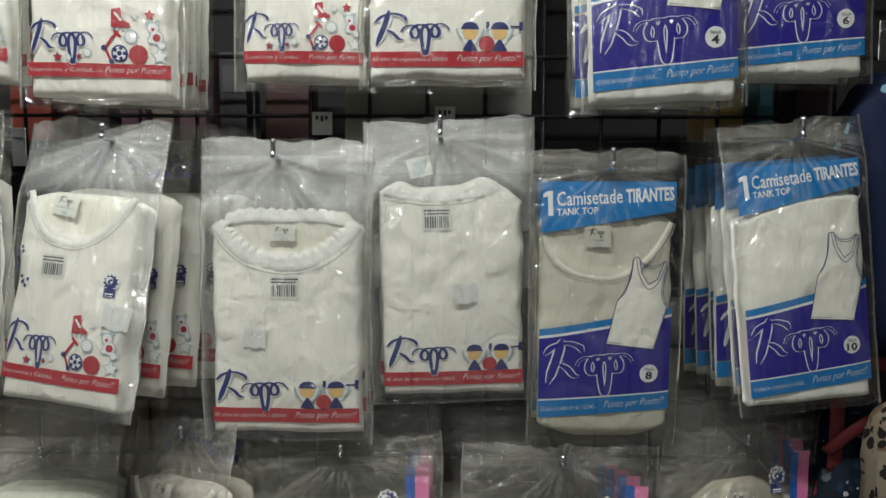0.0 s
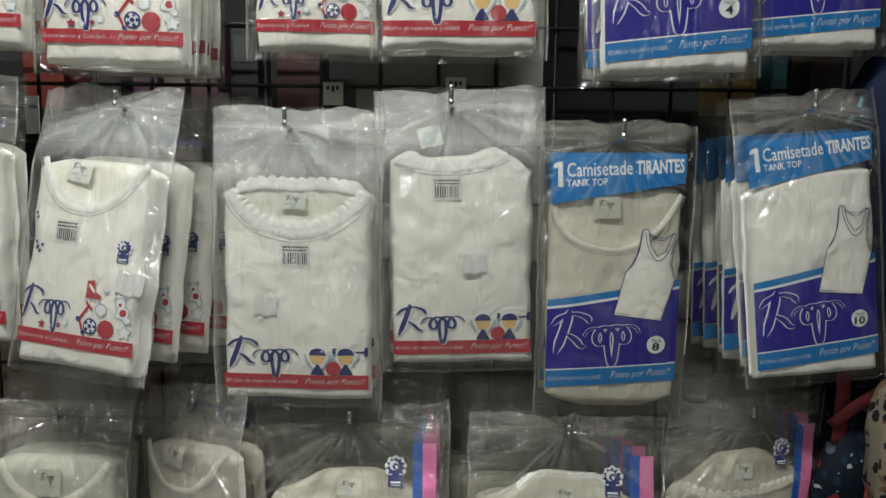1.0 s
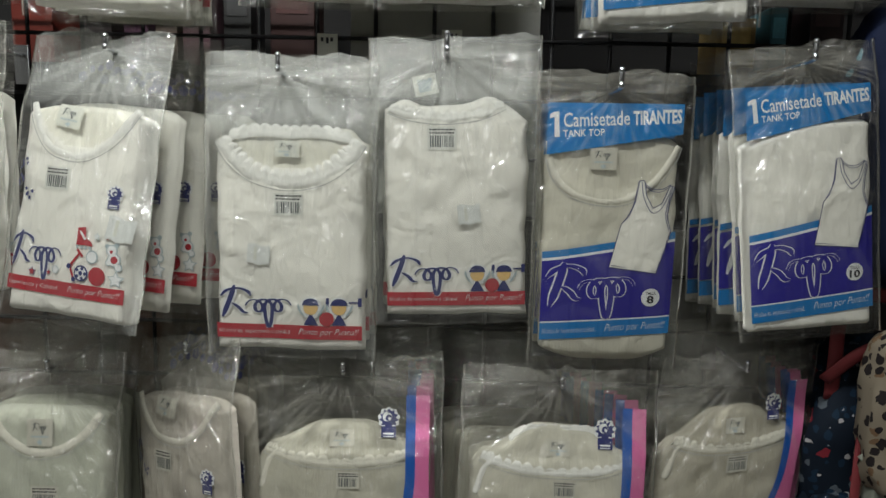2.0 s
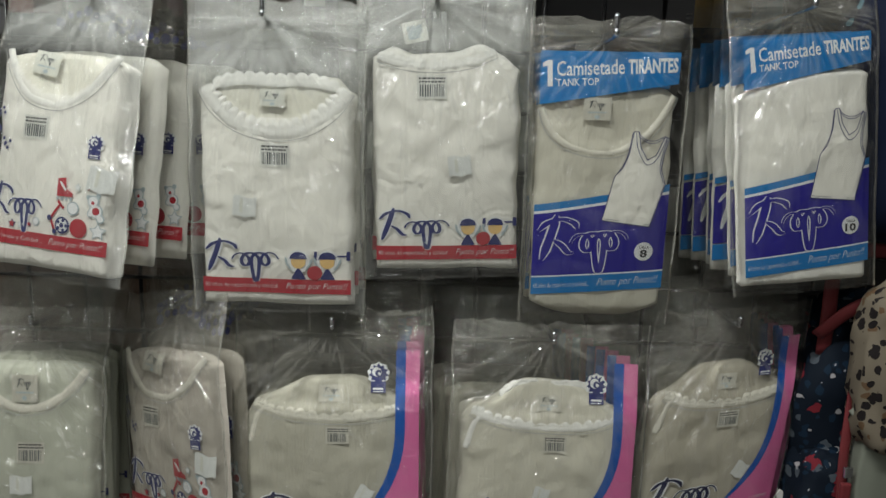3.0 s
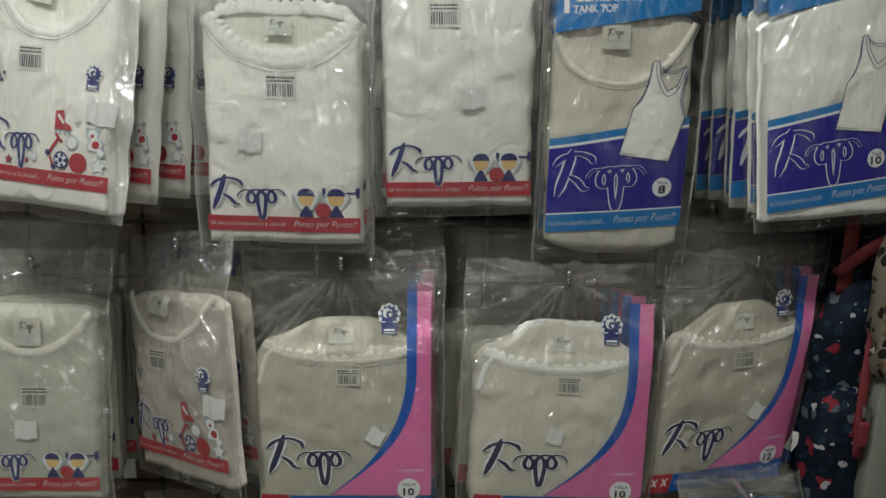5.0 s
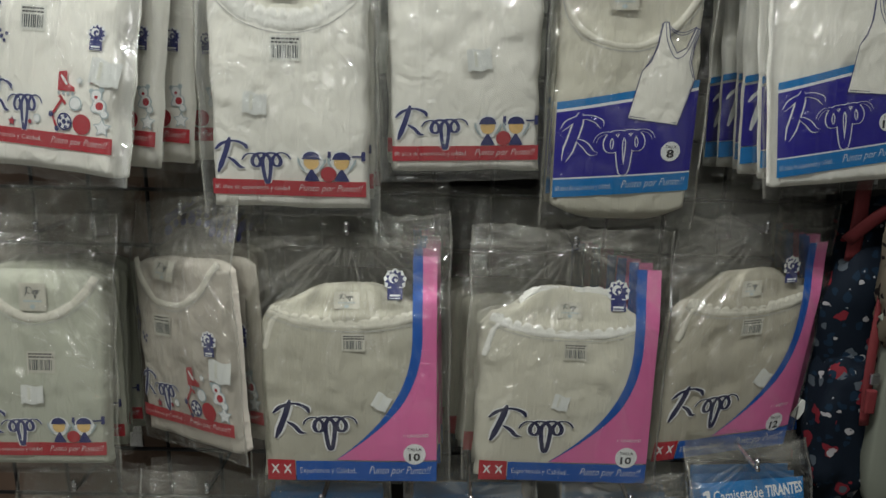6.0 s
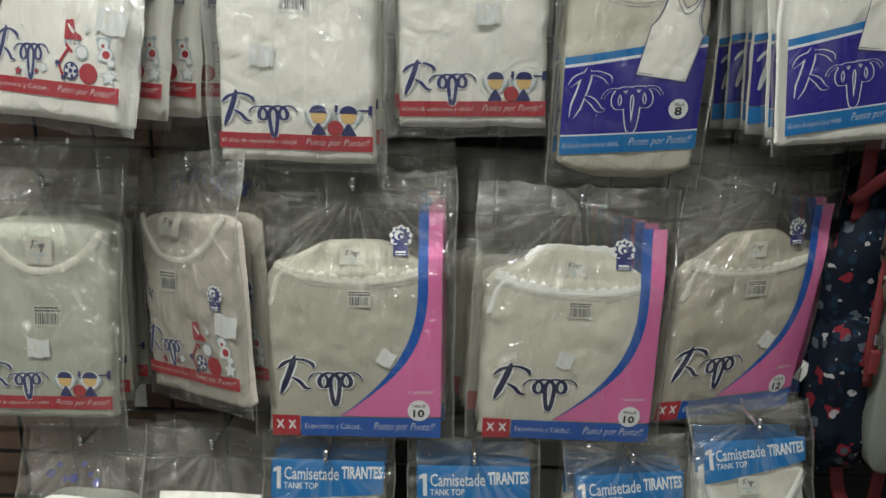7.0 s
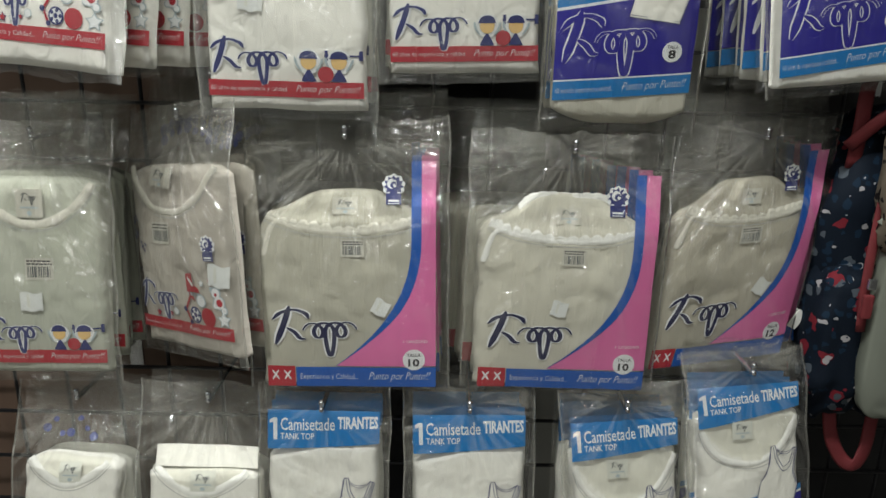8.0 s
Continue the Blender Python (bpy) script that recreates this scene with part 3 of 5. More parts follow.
    def barcode(self, cu, cv, w=0.038, h=0.030, turn=0.0):
        W, H, a = self.W, self.H, self.H / self.W
        u0, u1, v0, v1 = cu - w / 2 / W, cu + w / 2 / W, cv - h / 2 / H, cv + h / 2 / H
        square = columns(lambda u: 0, lambda u: 1, nu=4, nv=4)
        st = self.lay("barcode_sticker", fitted(square, u0, v0, u1, v1, turn, a), PAPER if self.cloth is COTTON else SHADED_LABEL, 1, None, "white paper barcode sticker")
        rng = random.Random(int(self.seed * 10))
        bars, x = [], 0.08
        unit = columns(lambda u: 0, lambda u: 1, nu=1, nv=2)
        while x < 0.9:
            wd = rng.choice((0.02, 0.03, 0.05))
            bars.append(fitted(unit, x, 0.12, x + wd, 0.62))
            x += wd + rng.choice((0.02, 0.03, 0.045))
        self.lay("bars", fitted(joined(*bars), u0, v0, u1, v1, turn, a), LABEL_INK, 2, st)
        lines, x = [], 0.08
        for row in (0.7, 0.84):
            x = 0.06
            while x < 0.9:
                wd = rng.uniform(0.06, 0.16)
                lines.append(fitted(unit, x, row, min(0.95, x + wd), row + 0.07))
                x += wd + 0.03
        self.lay("text_bars", fitted(joined(*lines), u0, v0, u1, v1, turn, a), BLACK, 2, st)

    def price_sticker(self, cu, cv, w=0.03, h=0.026, turn=0.1):
        W, H, a = self.W, self.H, self.H / self.W
        square = columns(lambda u: 0.05 * math.sin(9 * u), lambda u: 1 + 0.06 * math.sin(7 * u), nu=6, nv=4)
        box = (cu - w / 2 / W, cv - h / 2 / H, cu + w / 2 / W, cv + h / 2 / H)
        st = self.lay("price_sticker", fitted(square, *box, turn, a), STICKER, 6, None, "small blank white price sticker")
        unit = columns(lambda u: 0, lambda u: 1, nu=1, nv=1)
        self.lay("faint_bar", fitted(fitted(unit, 0.3, 0.2, 0.42, 0.9), *box, turn, a), LABEL, 7, st)

    def place(self, m, skew=0.0):
        """Hangs the pack; skew pulls its top sideways, as a bag that hangs from one corner."""
        if skew:
            pull = Matrix(((1, 0, skew, 0), (0, 1, 0, 0), (0, 0, 1, 0), (0, 0, 0, 1)))
            for me in {ob.data for ob in self.root.children_recursive}:
                me.transform(pull)
        self.root.matrix_world = m
        return self.root


def band_text(p, left, right, v0, v1, slope, material=WHITE, split=0.5, u0=0.02, u1=0.97, layer=3):
    h = v1 - v0
    a = p.H / p.W
    turn = math.atan(slope * a)

    def put(body, ua, ub, lo, hi, slant, name):
        mid = slope * ((ua + ub) / 2 - 0.5)
        p.lay(name, fitted(lettering(body, slant, -0.012), ua, v0 + lo * h + mid, ub, v0 + hi * h + mid, turn, a), material, layer)

    if left:
        put(left, u0, split - 0.03, 0.27, 0.66, 0.0, "band_lettering")
    put(right, split + 0.03, u1, 0.22, 0.78, 0.4, "band_lettering")


def brand(p, u0, v0, u1, v1, ink=NAVY, halo=WHITE, turn=0.0, layer=2):
    a = p.H / p.W
    p.lay("brand_halo", fitted(SWASH_WIDE, u0, v0, u1, v1, turn, a), halo, layer)
    p.lay("brand_mark", fitted(SWASH, u0, v0, u1, v1, turn, a), ink, layer + 1)
    r = 0.006
    p.lay("brand_dot", disc(u0 + 0.66 * (u1 - u0), v0 + 0.02 * (v1 - v0), r, 10, p.W / p.H), GREY, layer + 1)


def outline(shape_fn, p, name, cu, cv, r, fill, edge=GREY, layer=2, **kw):
    """A print with a darker contour."""
    asp = p.W / p.H
    p.lay(name, shape_fn(cu, cv, r, aspect=asp, **kw), edge, layer)
    p.lay(name + "_fill", shape_fn(cu, cv, r * 0.8, aspect=asp, **kw), fill, layer + 1)


def toys(p, dv=0.0, su=1.0, sv=1.0, full=True):
    """Scattered play motifs: stars, balls, a boot, a scooter and a stuffed bear as plain blobs."""
    asp = p.W / p.H

    def P(px, py):
        return (px - 45) / 255 * su + (1 - su), (180 - py) / 365 * sv + dv

    def S(kind, px, py, r, fill, edge):
        cu, cv = P(px, py)
        outline(star if kind == "star" else disc, p, kind + "_print", cu, cv, r, fill, edge)

    S("disc", 245, 97, 0.066, RED, RED)
    S("star", 282, 99, 0.066, WHITE, GREY)
    cu, cv = P(276, 62)
    body = joined(disc(cu, cv, 0.05, 14, asp), disc(cu + 0.035, cv - 0.05 * asp, 0.03, 12, asp), disc(cu - 0.035, cv - 0.02 * asp, 0.026, 12, asp), disc(cu - 0.02, cv + 0.065 * asp, 0.042, 14, asp), disc(cu - 0.055, cv + 0.09 * asp, 0.018, 10, asp), disc(cu + 0.012, cv + 0.105 * asp, 0.018, 10, asp))
    p.lay("bear_print", body, GREY, 2)
    inner = joined(disc(cu, cv, 0.042, 14, asp), disc(cu + 0.035, cv - 0.05 * asp, 0.022, 12, asp), disc(cu - 0.035, cv - 0.02 * asp, 0.019, 12, asp), disc(cu - 0.02, cv + 0.065 * asp, 0.034, 14, asp))
    p.lay("bear_fill", inner, WHITE, 3)
    p.lay("bear_heart", joined(disc(cu + 0.004, cv, 0.026, 12, asp), disc(cu - 0.02, cv + 0.055 * asp, 0.012, 10, asp)), RED, 4)
    if not full:
        return
    S("disc", 212, 95, 0.058, WHITE, NAVY)
    cu, cv = P(212, 95)
    p.lay("ball_patch", joined(*[disc(cu + 0.036 * math.cos(k * 1.2566), cv + 0.036 * asp * math.sin(k * 1.2566), 0.013, 8, asp) for k in range(5)], disc(cu, cv, 0.017, 8, asp)), NAVY, 4)
    S("disc", 233, 62, 0.048, WHITE, GREY)
    S("star", 265, 18, 0.04, RED, RED)
    S("star", 240, 23, 0.03, WHITE, GREY)
    S("star", 102, 105, 0.036, RED, NAVY)
    S("star", 122, 105, 0.034, WHITE, GREY)
    S("star", 140, 102, 0.024, RED, NAVY)
    S("disc", 155, 95, 0.03, WHITE, GREY)
    cu, cv = P(212, 30)
    boot = ([(cu - 0.05, cv + 0.075 * asp), (cu + 0.015, cv + 0.085 * asp), (cu + 0.02, cv + 0.01 * asp), (cu + 0.075, cv - 0.02 * asp), (cu + 0.075, cv - 0.045 * asp), (cu - 0.055, cv - 0.045 * asp)], [(0, 1, 2), (0, 2, 5), (2, 3, 4), (2, 4, 5)])
    p.lay("boot_print", boot, RED, 2)
    p.lay("boot_band", stroke([(cu - 0.03, cv + 0.055 * asp), (cu + 0.0, cv + 0.02 * asp), (cu + 0.02, cv - 0.005 * asp)], 0.022, 1 / asp), WHITE, 3)
    p.lay("boot_sole", joined(*[disc(cu - 0.045 + 0.035 * k, cv - 0.06 * asp, 0.012, 8, asp) for k in range(4)]), GREY, 2)
    cu, cv = P(200, 80)
    p.lay("scooter_print", joined(stroke([(cu - 0.055, cv - 0.02 * asp), (cu - 0.01, cv + 0.04 * asp), (cu + 0.03, cv + 0.09 * asp)], 0.018, 1 / asp, taper=False), stroke([(cu + 0.005, cv + 0.11 * asp), (cu + 0.055, cv + 0.06 * asp)], 0.02, 1 / asp, taper=False), stroke([(cu - 0.05, cv - 0.02 * asp), (cu - 0.02, cv - 0.09 * asp)], 0.018, 1 / asp, taper=False)), RED, 2)
    p.lay("scooter_wheels", joined(disc(cu - 0.06, cv - 0.015 * asp, 0.02, 10, asp), disc(cu - 0.012, cv - 0.105 * asp, 0.018, 10, asp)), NAVY, 3)


def blue_seal(p, cu, cv, s=0.055, ink=NAVY):
    """A rayed seal over a small block, as plain shapes."""
    asp = p.W / p.H
    p.lay("seal_ground", star(cu, cv, s * 1.35, asp, inner=0.85, n=9), WHITE, 2)
    p.lay("seal", star(cu, cv, s * 1.15, asp, inner=0.72, n=11), ink, 3)
    p.lay("seal_eye", joined(disc(cu - 0.01, cv + 0.01 * asp, s * 0.55, 14, asp)), WHITE, 4)
    p.lay("seal_curl", stroke([(cu + 0.3 * s, cv + 0.1 * s * asp), (cu, cv + 0.35 * s * asp), (cu - 0.25 * s, cv), (cu + 0.05 * s, cv - 0.3 * s * asp)], s * 0.3, 1 / asp), ink, 5)
    p.lay("seal_block", columns(lambda u: cv - 2.1 * s * asp, lambda u: cv - 0.85 * s * asp, cu - 0.85 * s, cu + 0.85 * s, 3, 3), ink, 4)
    p.lay("seal_bars", joined(columns(lambda u: cv - 1.75 * s * asp, lambda u: cv - 1.55 * s * asp, cu - 0.6 * s, cu + 0.6 * s, 2, 1), columns(lambda u: cv - 2.0 * s * asp, lambda u: cv - 1.9 * s * asp, cu - 0.6 * s, cu + 0.6 * s, 2, 1)), WHITE, 5)


def toy_pack(p, collar=True, marks=True, cloth=None):
    """Crew-neck undershirt in a bag printed with toys above a red band."""
    p.cloth = cloth or COTTON
    top = lambda u: 1.0 - 0.05 * (2 * u - 1) ** 6
    inner = lambda u: 0.80 + 0.26 * abs(2 * u - 1) ** 2.2
    sh = p.shirt(top, inner if collar else None)
    if collar:
        p.collar(sh, [(0.03, 0.985), (0.10, 0.875), (0.25, 0.768), (0.45, 0.732), (0.62, 0.747), (0.80, 0.82), (0.93, 0.93), (0.985, 0.985)], 0.0135)
        p.neck_label(sh, 0.29, 0.885, 0.50, 0.99, -0.12)
    p.barcode(0.37, 0.645)
    p.lay("band", columns(lambda u: 0.10, lambda u: 0.168, 0.0, 1.0), RED, 2)
    band_text(p, "Experiencia y Calidad...", "Punto por Punto!!", 0.10, 0.168, 0.0, split=0.52)
    brand(p, 0.02, 0.195, 0.47, 0.385)
    toys(p, 0.01, 1.0, 0.9)
    if marks:
        blue_seal(p, 0.86, 0.60, 0.05)
        p.price_sticker(0.93, 0.44, 0.034, 0.03, -0.12)
        for k, (u, v) in enumerate(((0.05, 0.70), (0.04, 0.62), (0.13, 0.56))):
            p.lay("margin_print", joined(*[disc(u + 0.03 * math.cos(q + k), v + 0.022 * math.sin(1.7 * q), 0.013, 8, p.W / p.H) for q in range(5)]), NAVY, 2)
    p.bag()


def badge_pack(p, scallop=True, cloth=None, back=False, sticker=(0.30, 0.465, -0.08), code=(0.495, 0.70), lab=(0.40, 0.915, 0.565, 0.99)):
    """Undershirt with a scalloped neck in a bag with a red band and two round play figures as plain discs."""
    asp = p.W / p.H
    p.cloth = cloth or COTTON
    if back:
        top = lambda u: 1.0 + 0.05 * math.exp(-(((u - 0.14) / 0.10) ** 2)) + 0.055 * math.exp(-(((u - 0.74) / 0.13) ** 2)) + 0.03 * math.exp(-(((u - 0.45) / 0.25) ** 2)) - 0.05 * max(0, u - 0.9) * 10
        sh = p.shirt(top)
        p.collar(sh, [(0.03, 0.995), (0.15, 0.965), (0.32, 0.945), (0.5, 0.945), (0.68, 0.965), (0.84, 1.01)], 0.0150, 0.14, 11)
        p.lay("size_label", fitted(columns(lambda u: 0, lambda u: 1, nu=3, nv=3), 0.21, 1.075, 0.37, 1.17, 0.2, 1 / asp), LABEL, 0, None, "pale woven size label")
        p.lay("size_label_print", fitted(columns(lambda u: 0, lambda u: 1, nu=3, nv=3), 0.24, 1.09, 0.34, 1.15, 0.2, 1 / asp), GREY, 1)
    elif scallop:
        top = lambda u: 1.0 + 0.055 * smoothstep(0.04, 0.16, u) * smoothstep(0.02, 0.12, 1 - u) - 0.03 * (2 * u - 1) ** 8
        inner = lambda u: 0.86 + 0.175 * abs(2 * u - 1) ** 2.4
        sh = p.shirt(top, inner)
        p.collar(sh, [(0.0, 0.975), (0.09, 0.88), (0.25, 0.80), (0.48, 0.765), (0.72, 0.795), (0.90, 0.88), (1.0, 0.975)], 0.0215, 0.26, 17)
        p.collar(sh, [(0.10, 0.985), (0.3, 1.005), (0.5, 1.0), (0.7, 1.005), (0.90, 0.985)], 0.013, 0.35, 12, "back_collar", 0.001, "scalloped back neck trim")
        p.neck_label(sh, *lab)
    else:
        top = lambda u: 1.0 - 0.04 * (2 * u - 1) ** 6
        inner = lambda u: 0.79 + 0.26 * abs(2 * u - 1) ** 2.2
        sh = p.shirt(top, inner)
        p.collar(sh, [(0.04, 0.97), (0.12, 0.86), (0.30, 0.765), (0.5, 0.735), (0.7, 0.77), (0.88, 0.86), (0.97, 0.96)], 0.014)
        p.neck_label(sh, *lab)
    p.barcode(*code)
    p.price_sticker(*sticker[:2], turn=sticker[2])
    p.lay("band", columns(lambda u: 0.058, lambda u: 0.128, 0.005, 0.99), RED, 2)
    band_text(p, "60 años de experiencia y calidad", "Punto por Punto!!", 0.058, 0.128, 0.0, split=0.53)
    brand(p, 0.03, 0.14, 0.51, 0.315)
    for k, cu in enumerate((0.645, 0.835)):
        p.lay("figure_halo", disc(cu, 0.215, 0.078, 18, asp), WHITE, 2)
        p.lay("figure_body", columns(lambda u: 0.13, lambda u: 0.192 - 1.2 * abs(u - cu), cu - 0.045, cu + 0.048, 6, 3), NAVY, 3)
        p.lay("figure_disc", disc(cu, 0.216, 0.049, 18, asp), YELLOW, 4)
        p.lay("figure_cap", columns(lambda u: 0.228, lambda u: 0.230 + 0.032 * math.sqrt(max(0, 1 - ((u - cu) / 0.058) ** 2)), cu - 0.058, cu + 0.058, 10, 2), NAVY, 5)
        p.lay("figure_arm", joined(stroke([(cu - 0.045, 0.175), (cu - 0.075, 0.205), (cu - 0.085, 0.235)], 0.016, 1 / asp), stroke([(cu + 0.045, 0.175), (cu + 0.075, 0.205), (cu + 0.09, 0.23)], 0.016, 1 / asp)), GREY, 3)
    p.lay("weight_bar", joined(columns(lambda u: 0.238, lambda u: 0.246, 0.745, 0.985, 3, 1), columns(lambda u: 0.222, lambda u: 0.264, 0.96, 0.985, 1, 2), columns(lambda u: 0.222, lambda u: 0.264, 0.748, 0.768, 1, 2)), NAVY, 2)
    p.lay("heart_disc", disc(0.752, 0.162, 0.05, 16, asp), RED, 5)
    p.bag()


TANK = [(0.42, 1.0), (0.50, 1.0), (0.54, 0.84), (0.66, 0.71), (0.80, 0.76), (0.92, 0.95), (1.0, 0.93), (0.93, 0.78), (0.90, 0.62), (0.985, 0.45), (0.78, 0.0), (0.0, 0.065), (0.16, 0.535), (0.28, 0.62), (0.37, 0.78)]


def polygon(pts):
    from mathutils.geometry import tessellate_polygon
    verts, faces = list(pts), [tuple(t) for t in tessellate_polygon([[Vector((x, y, 0)) for x, y in pts]])]
    for _ in range(3):
        mids, finer = {}, []
        for tri in faces:
            m = []
            for k in range(3):
                key = tuple(sorted((tri[k], tri[(k + 1) % 3])))
                if key not in mids:
                    (ax, ay), (bx, by) = verts[key[0]], verts[key[1]]
                    mids[key] = len(verts)
                    verts.append(((ax + bx) / 2, (ay + by) / 2))
                m.append(mids[key])
            finer += [(tri[0], m[0], m[2]), (m[0], tri[1], m[1]), (m[2], m[1], tri[2]), (m[0], m[1], m[2])]
        faces = finer
    return verts, faces


def tank_pack(p, size, collar=True, header=(0.80, 0.885), slope=0.037, cloth=None, hem=None):
    """Tank top in a bag with a blue header and a two-tone blue foot."""
    W, H, asp = p.W, p.H, p.W / p.H
    p.cloth = cloth or COTTON
    if collar:
        top = lambda u: 0.875 - 0.03 * (2 * u - 1) ** 8
        inner = lambda u: 0.645 + 0.20 * abs(2 * u - 1) ** 2.6
        sh = p.shirt(top, inner, hem=hem)
        p.collar(sh, [(0.0, 0.785), (0.06, 0.70), (0.2, 0.635), (0.42, 0.605), (0.62, 0.615), (0.82, 0.68), (0.95, 0.77), (1.0, 0.835)], 0.0105)
        p.neck_label(sh, 0.32, 0.745, 0.52, 0.83)
    else:
        top = lambda u: 0.80 + 0.06 * smoothstep(0.0, 0.6, u) - 0.02 * (2 * u - 1) ** 8
        sh = p.shirt(top)
    lo = lambda u: header[0] + (header[1] - header[0]) * u
    p.lay("header", columns(lo, lambda u: 1.0, 0.0, 1.0, 36, 10), SKY, 2)
    a, tilt = H / W, math.atan((header[1] - header[0]) * 0.30 * H / W)
    # the tall figure one: an upright with a slanted flag
    one = joined(columns(lambda u: 0.0, lambda u: 1.0, 0.48, 1.0, 3, 6), columns(lambda u: 0.74 + 0.12 * u, lambda u: 0.90 + 0.2 * u, 0.0, 0.48, 3, 2))
    p.lay("header_figure", fitted(one, 0.018, 0.868, 0.086, 0.965, tilt, a), WHITE, 3)
    p.lay("header_lettering", fitted(lettering("Camisetade", 0, 0.01), 0.115, 0.912, 0.60, 0.968, tilt, a), WHITE, 3)
    p.lay("header_lettering", fitted(lettering("TIRANTES", 0, 0.035), 0.625, 0.922, 0.985, 0.977, tilt, a), WHITE, 3)
    p.lay("header_lettering", fitted(lettering("TANK TOP", 0, 0.015), 0.115, 0.872, 0.42, 0.900, tilt, a), WHITE, 3)
    s = slope
    p.lay("light_stripe", columns(lambda u: 0.385 + 0.09 * u, lambda u: 0.413 + 0.09 * u, 0.0, 1.0), SKY, 2)
    p.lay("white_line", columns(lambda u: 0.374 + 0.09 * u, lambda u: 0.385 + 0.09 * u, 0.0, 1.0), WHITE, 2)
    p.lay("blue_field", columns(lambda u: 0.122 + s * u, lambda u: 0.374 + 0.09 * u, 0.0, 1.0, 18, 8), ROYAL, 2)
    p.lay("foot_line", columns(lambda u: 0.116 + s * u, lambda u: 0.122 + s * u, 0.0, 1.0), WHITE, 2)
    p.lay("band", columns(lambda u: 0.045 + s * u, lambda u: 0.116 + s * u, 0.0, 1.0), SKY, 2)
    band_text(p, "60 años de experiencia y calidad...", "Punto por Punto!!", 0.045 + s / 2, 0.116 + s / 2, s, split=0.47)
    box = (0.50, 0.335, 0.965, 0.705)
    p.lay("tank_drawing", fitted(polygon(TANK), *box), COTTON, 4)
    ab = (box[3] - box[1]) * H / ((box[2] - box[0]) * W)
    loop = TANK + [TANK[0]]
    edge = joined(*[stroke([loop[i], loop[i + 1]], 0.013, ab, 4, False) for i in range(len(loop) - 1)])
    p.lay("tank_outline", fitted(edge, *box), NAVY, 5)
    inner_lines = (stroke([(0.455, 0.99), (0.50, 0.82), (0.645, 0.665), (0.81, 0.72), (0.955, 0.935)], 0.011, ab, 6, False), stroke([(0.50, 0.955), (0.62, 0.895), (0.77, 0.885), (0.925, 0.945)], 0.011, ab, 6, False),
                   stroke([(0.49, 0.985), (0.61, 0.92), (0.77, 0.91), (0.93, 0.96)], 0.011, ab, 6, False), stroke([(0.40, 0.99), (0.345, 0.76), (0.27, 0.64), (0.185, 0.555)], 0.011, ab, 6, False),
                   stroke([(0.965, 0.92), (0.905, 0.78), (0.875, 0.62), (0.95, 0.47)], 0.011, ab, 6, False), stroke([(0.03, 0.085), (0.775, 0.022), (0.965, 0.45)], 0.009, ab, 1, False))
    p.lay("tank_outline", fitted(joined(*inner_lines), *box), NAVY, 6)
    # the mark stands as white contours on the blue field
    p.lay("brand_contour", fitted(SWASH_WIDE, 0.04, 0.165 + s * 0.3, 0.70, 0.37 + s * 0.3, tilt, a), WHITE, 3)
    p.lay("brand_mark", fitted(swash(0.058), 0.04, 0.165 + s * 0.3, 0.70, 0.37 + s * 0.3, tilt, a), ROYAL, 4)
    cv = 0.205 + s * 0.8
    p.lay("size_disc", disc(0.835, cv, 0.072, 22, asp), WHITE, 5)
    p.lay("size_lettering", fitted(lettering("TALLA", 0, 0.01), 0.795, cv + 0.012, 0.875, cv + 0.024), BLACK, 6)
    w = 0.028 if len(size) == 1 else 0.045
    p.lay("size_lettering", fitted(lettering(size, 0, 0.03), 0.835 - w, cv - 0.025, 0.835 + w, cv + 0.008), BLACK, 6)
    p.bag()


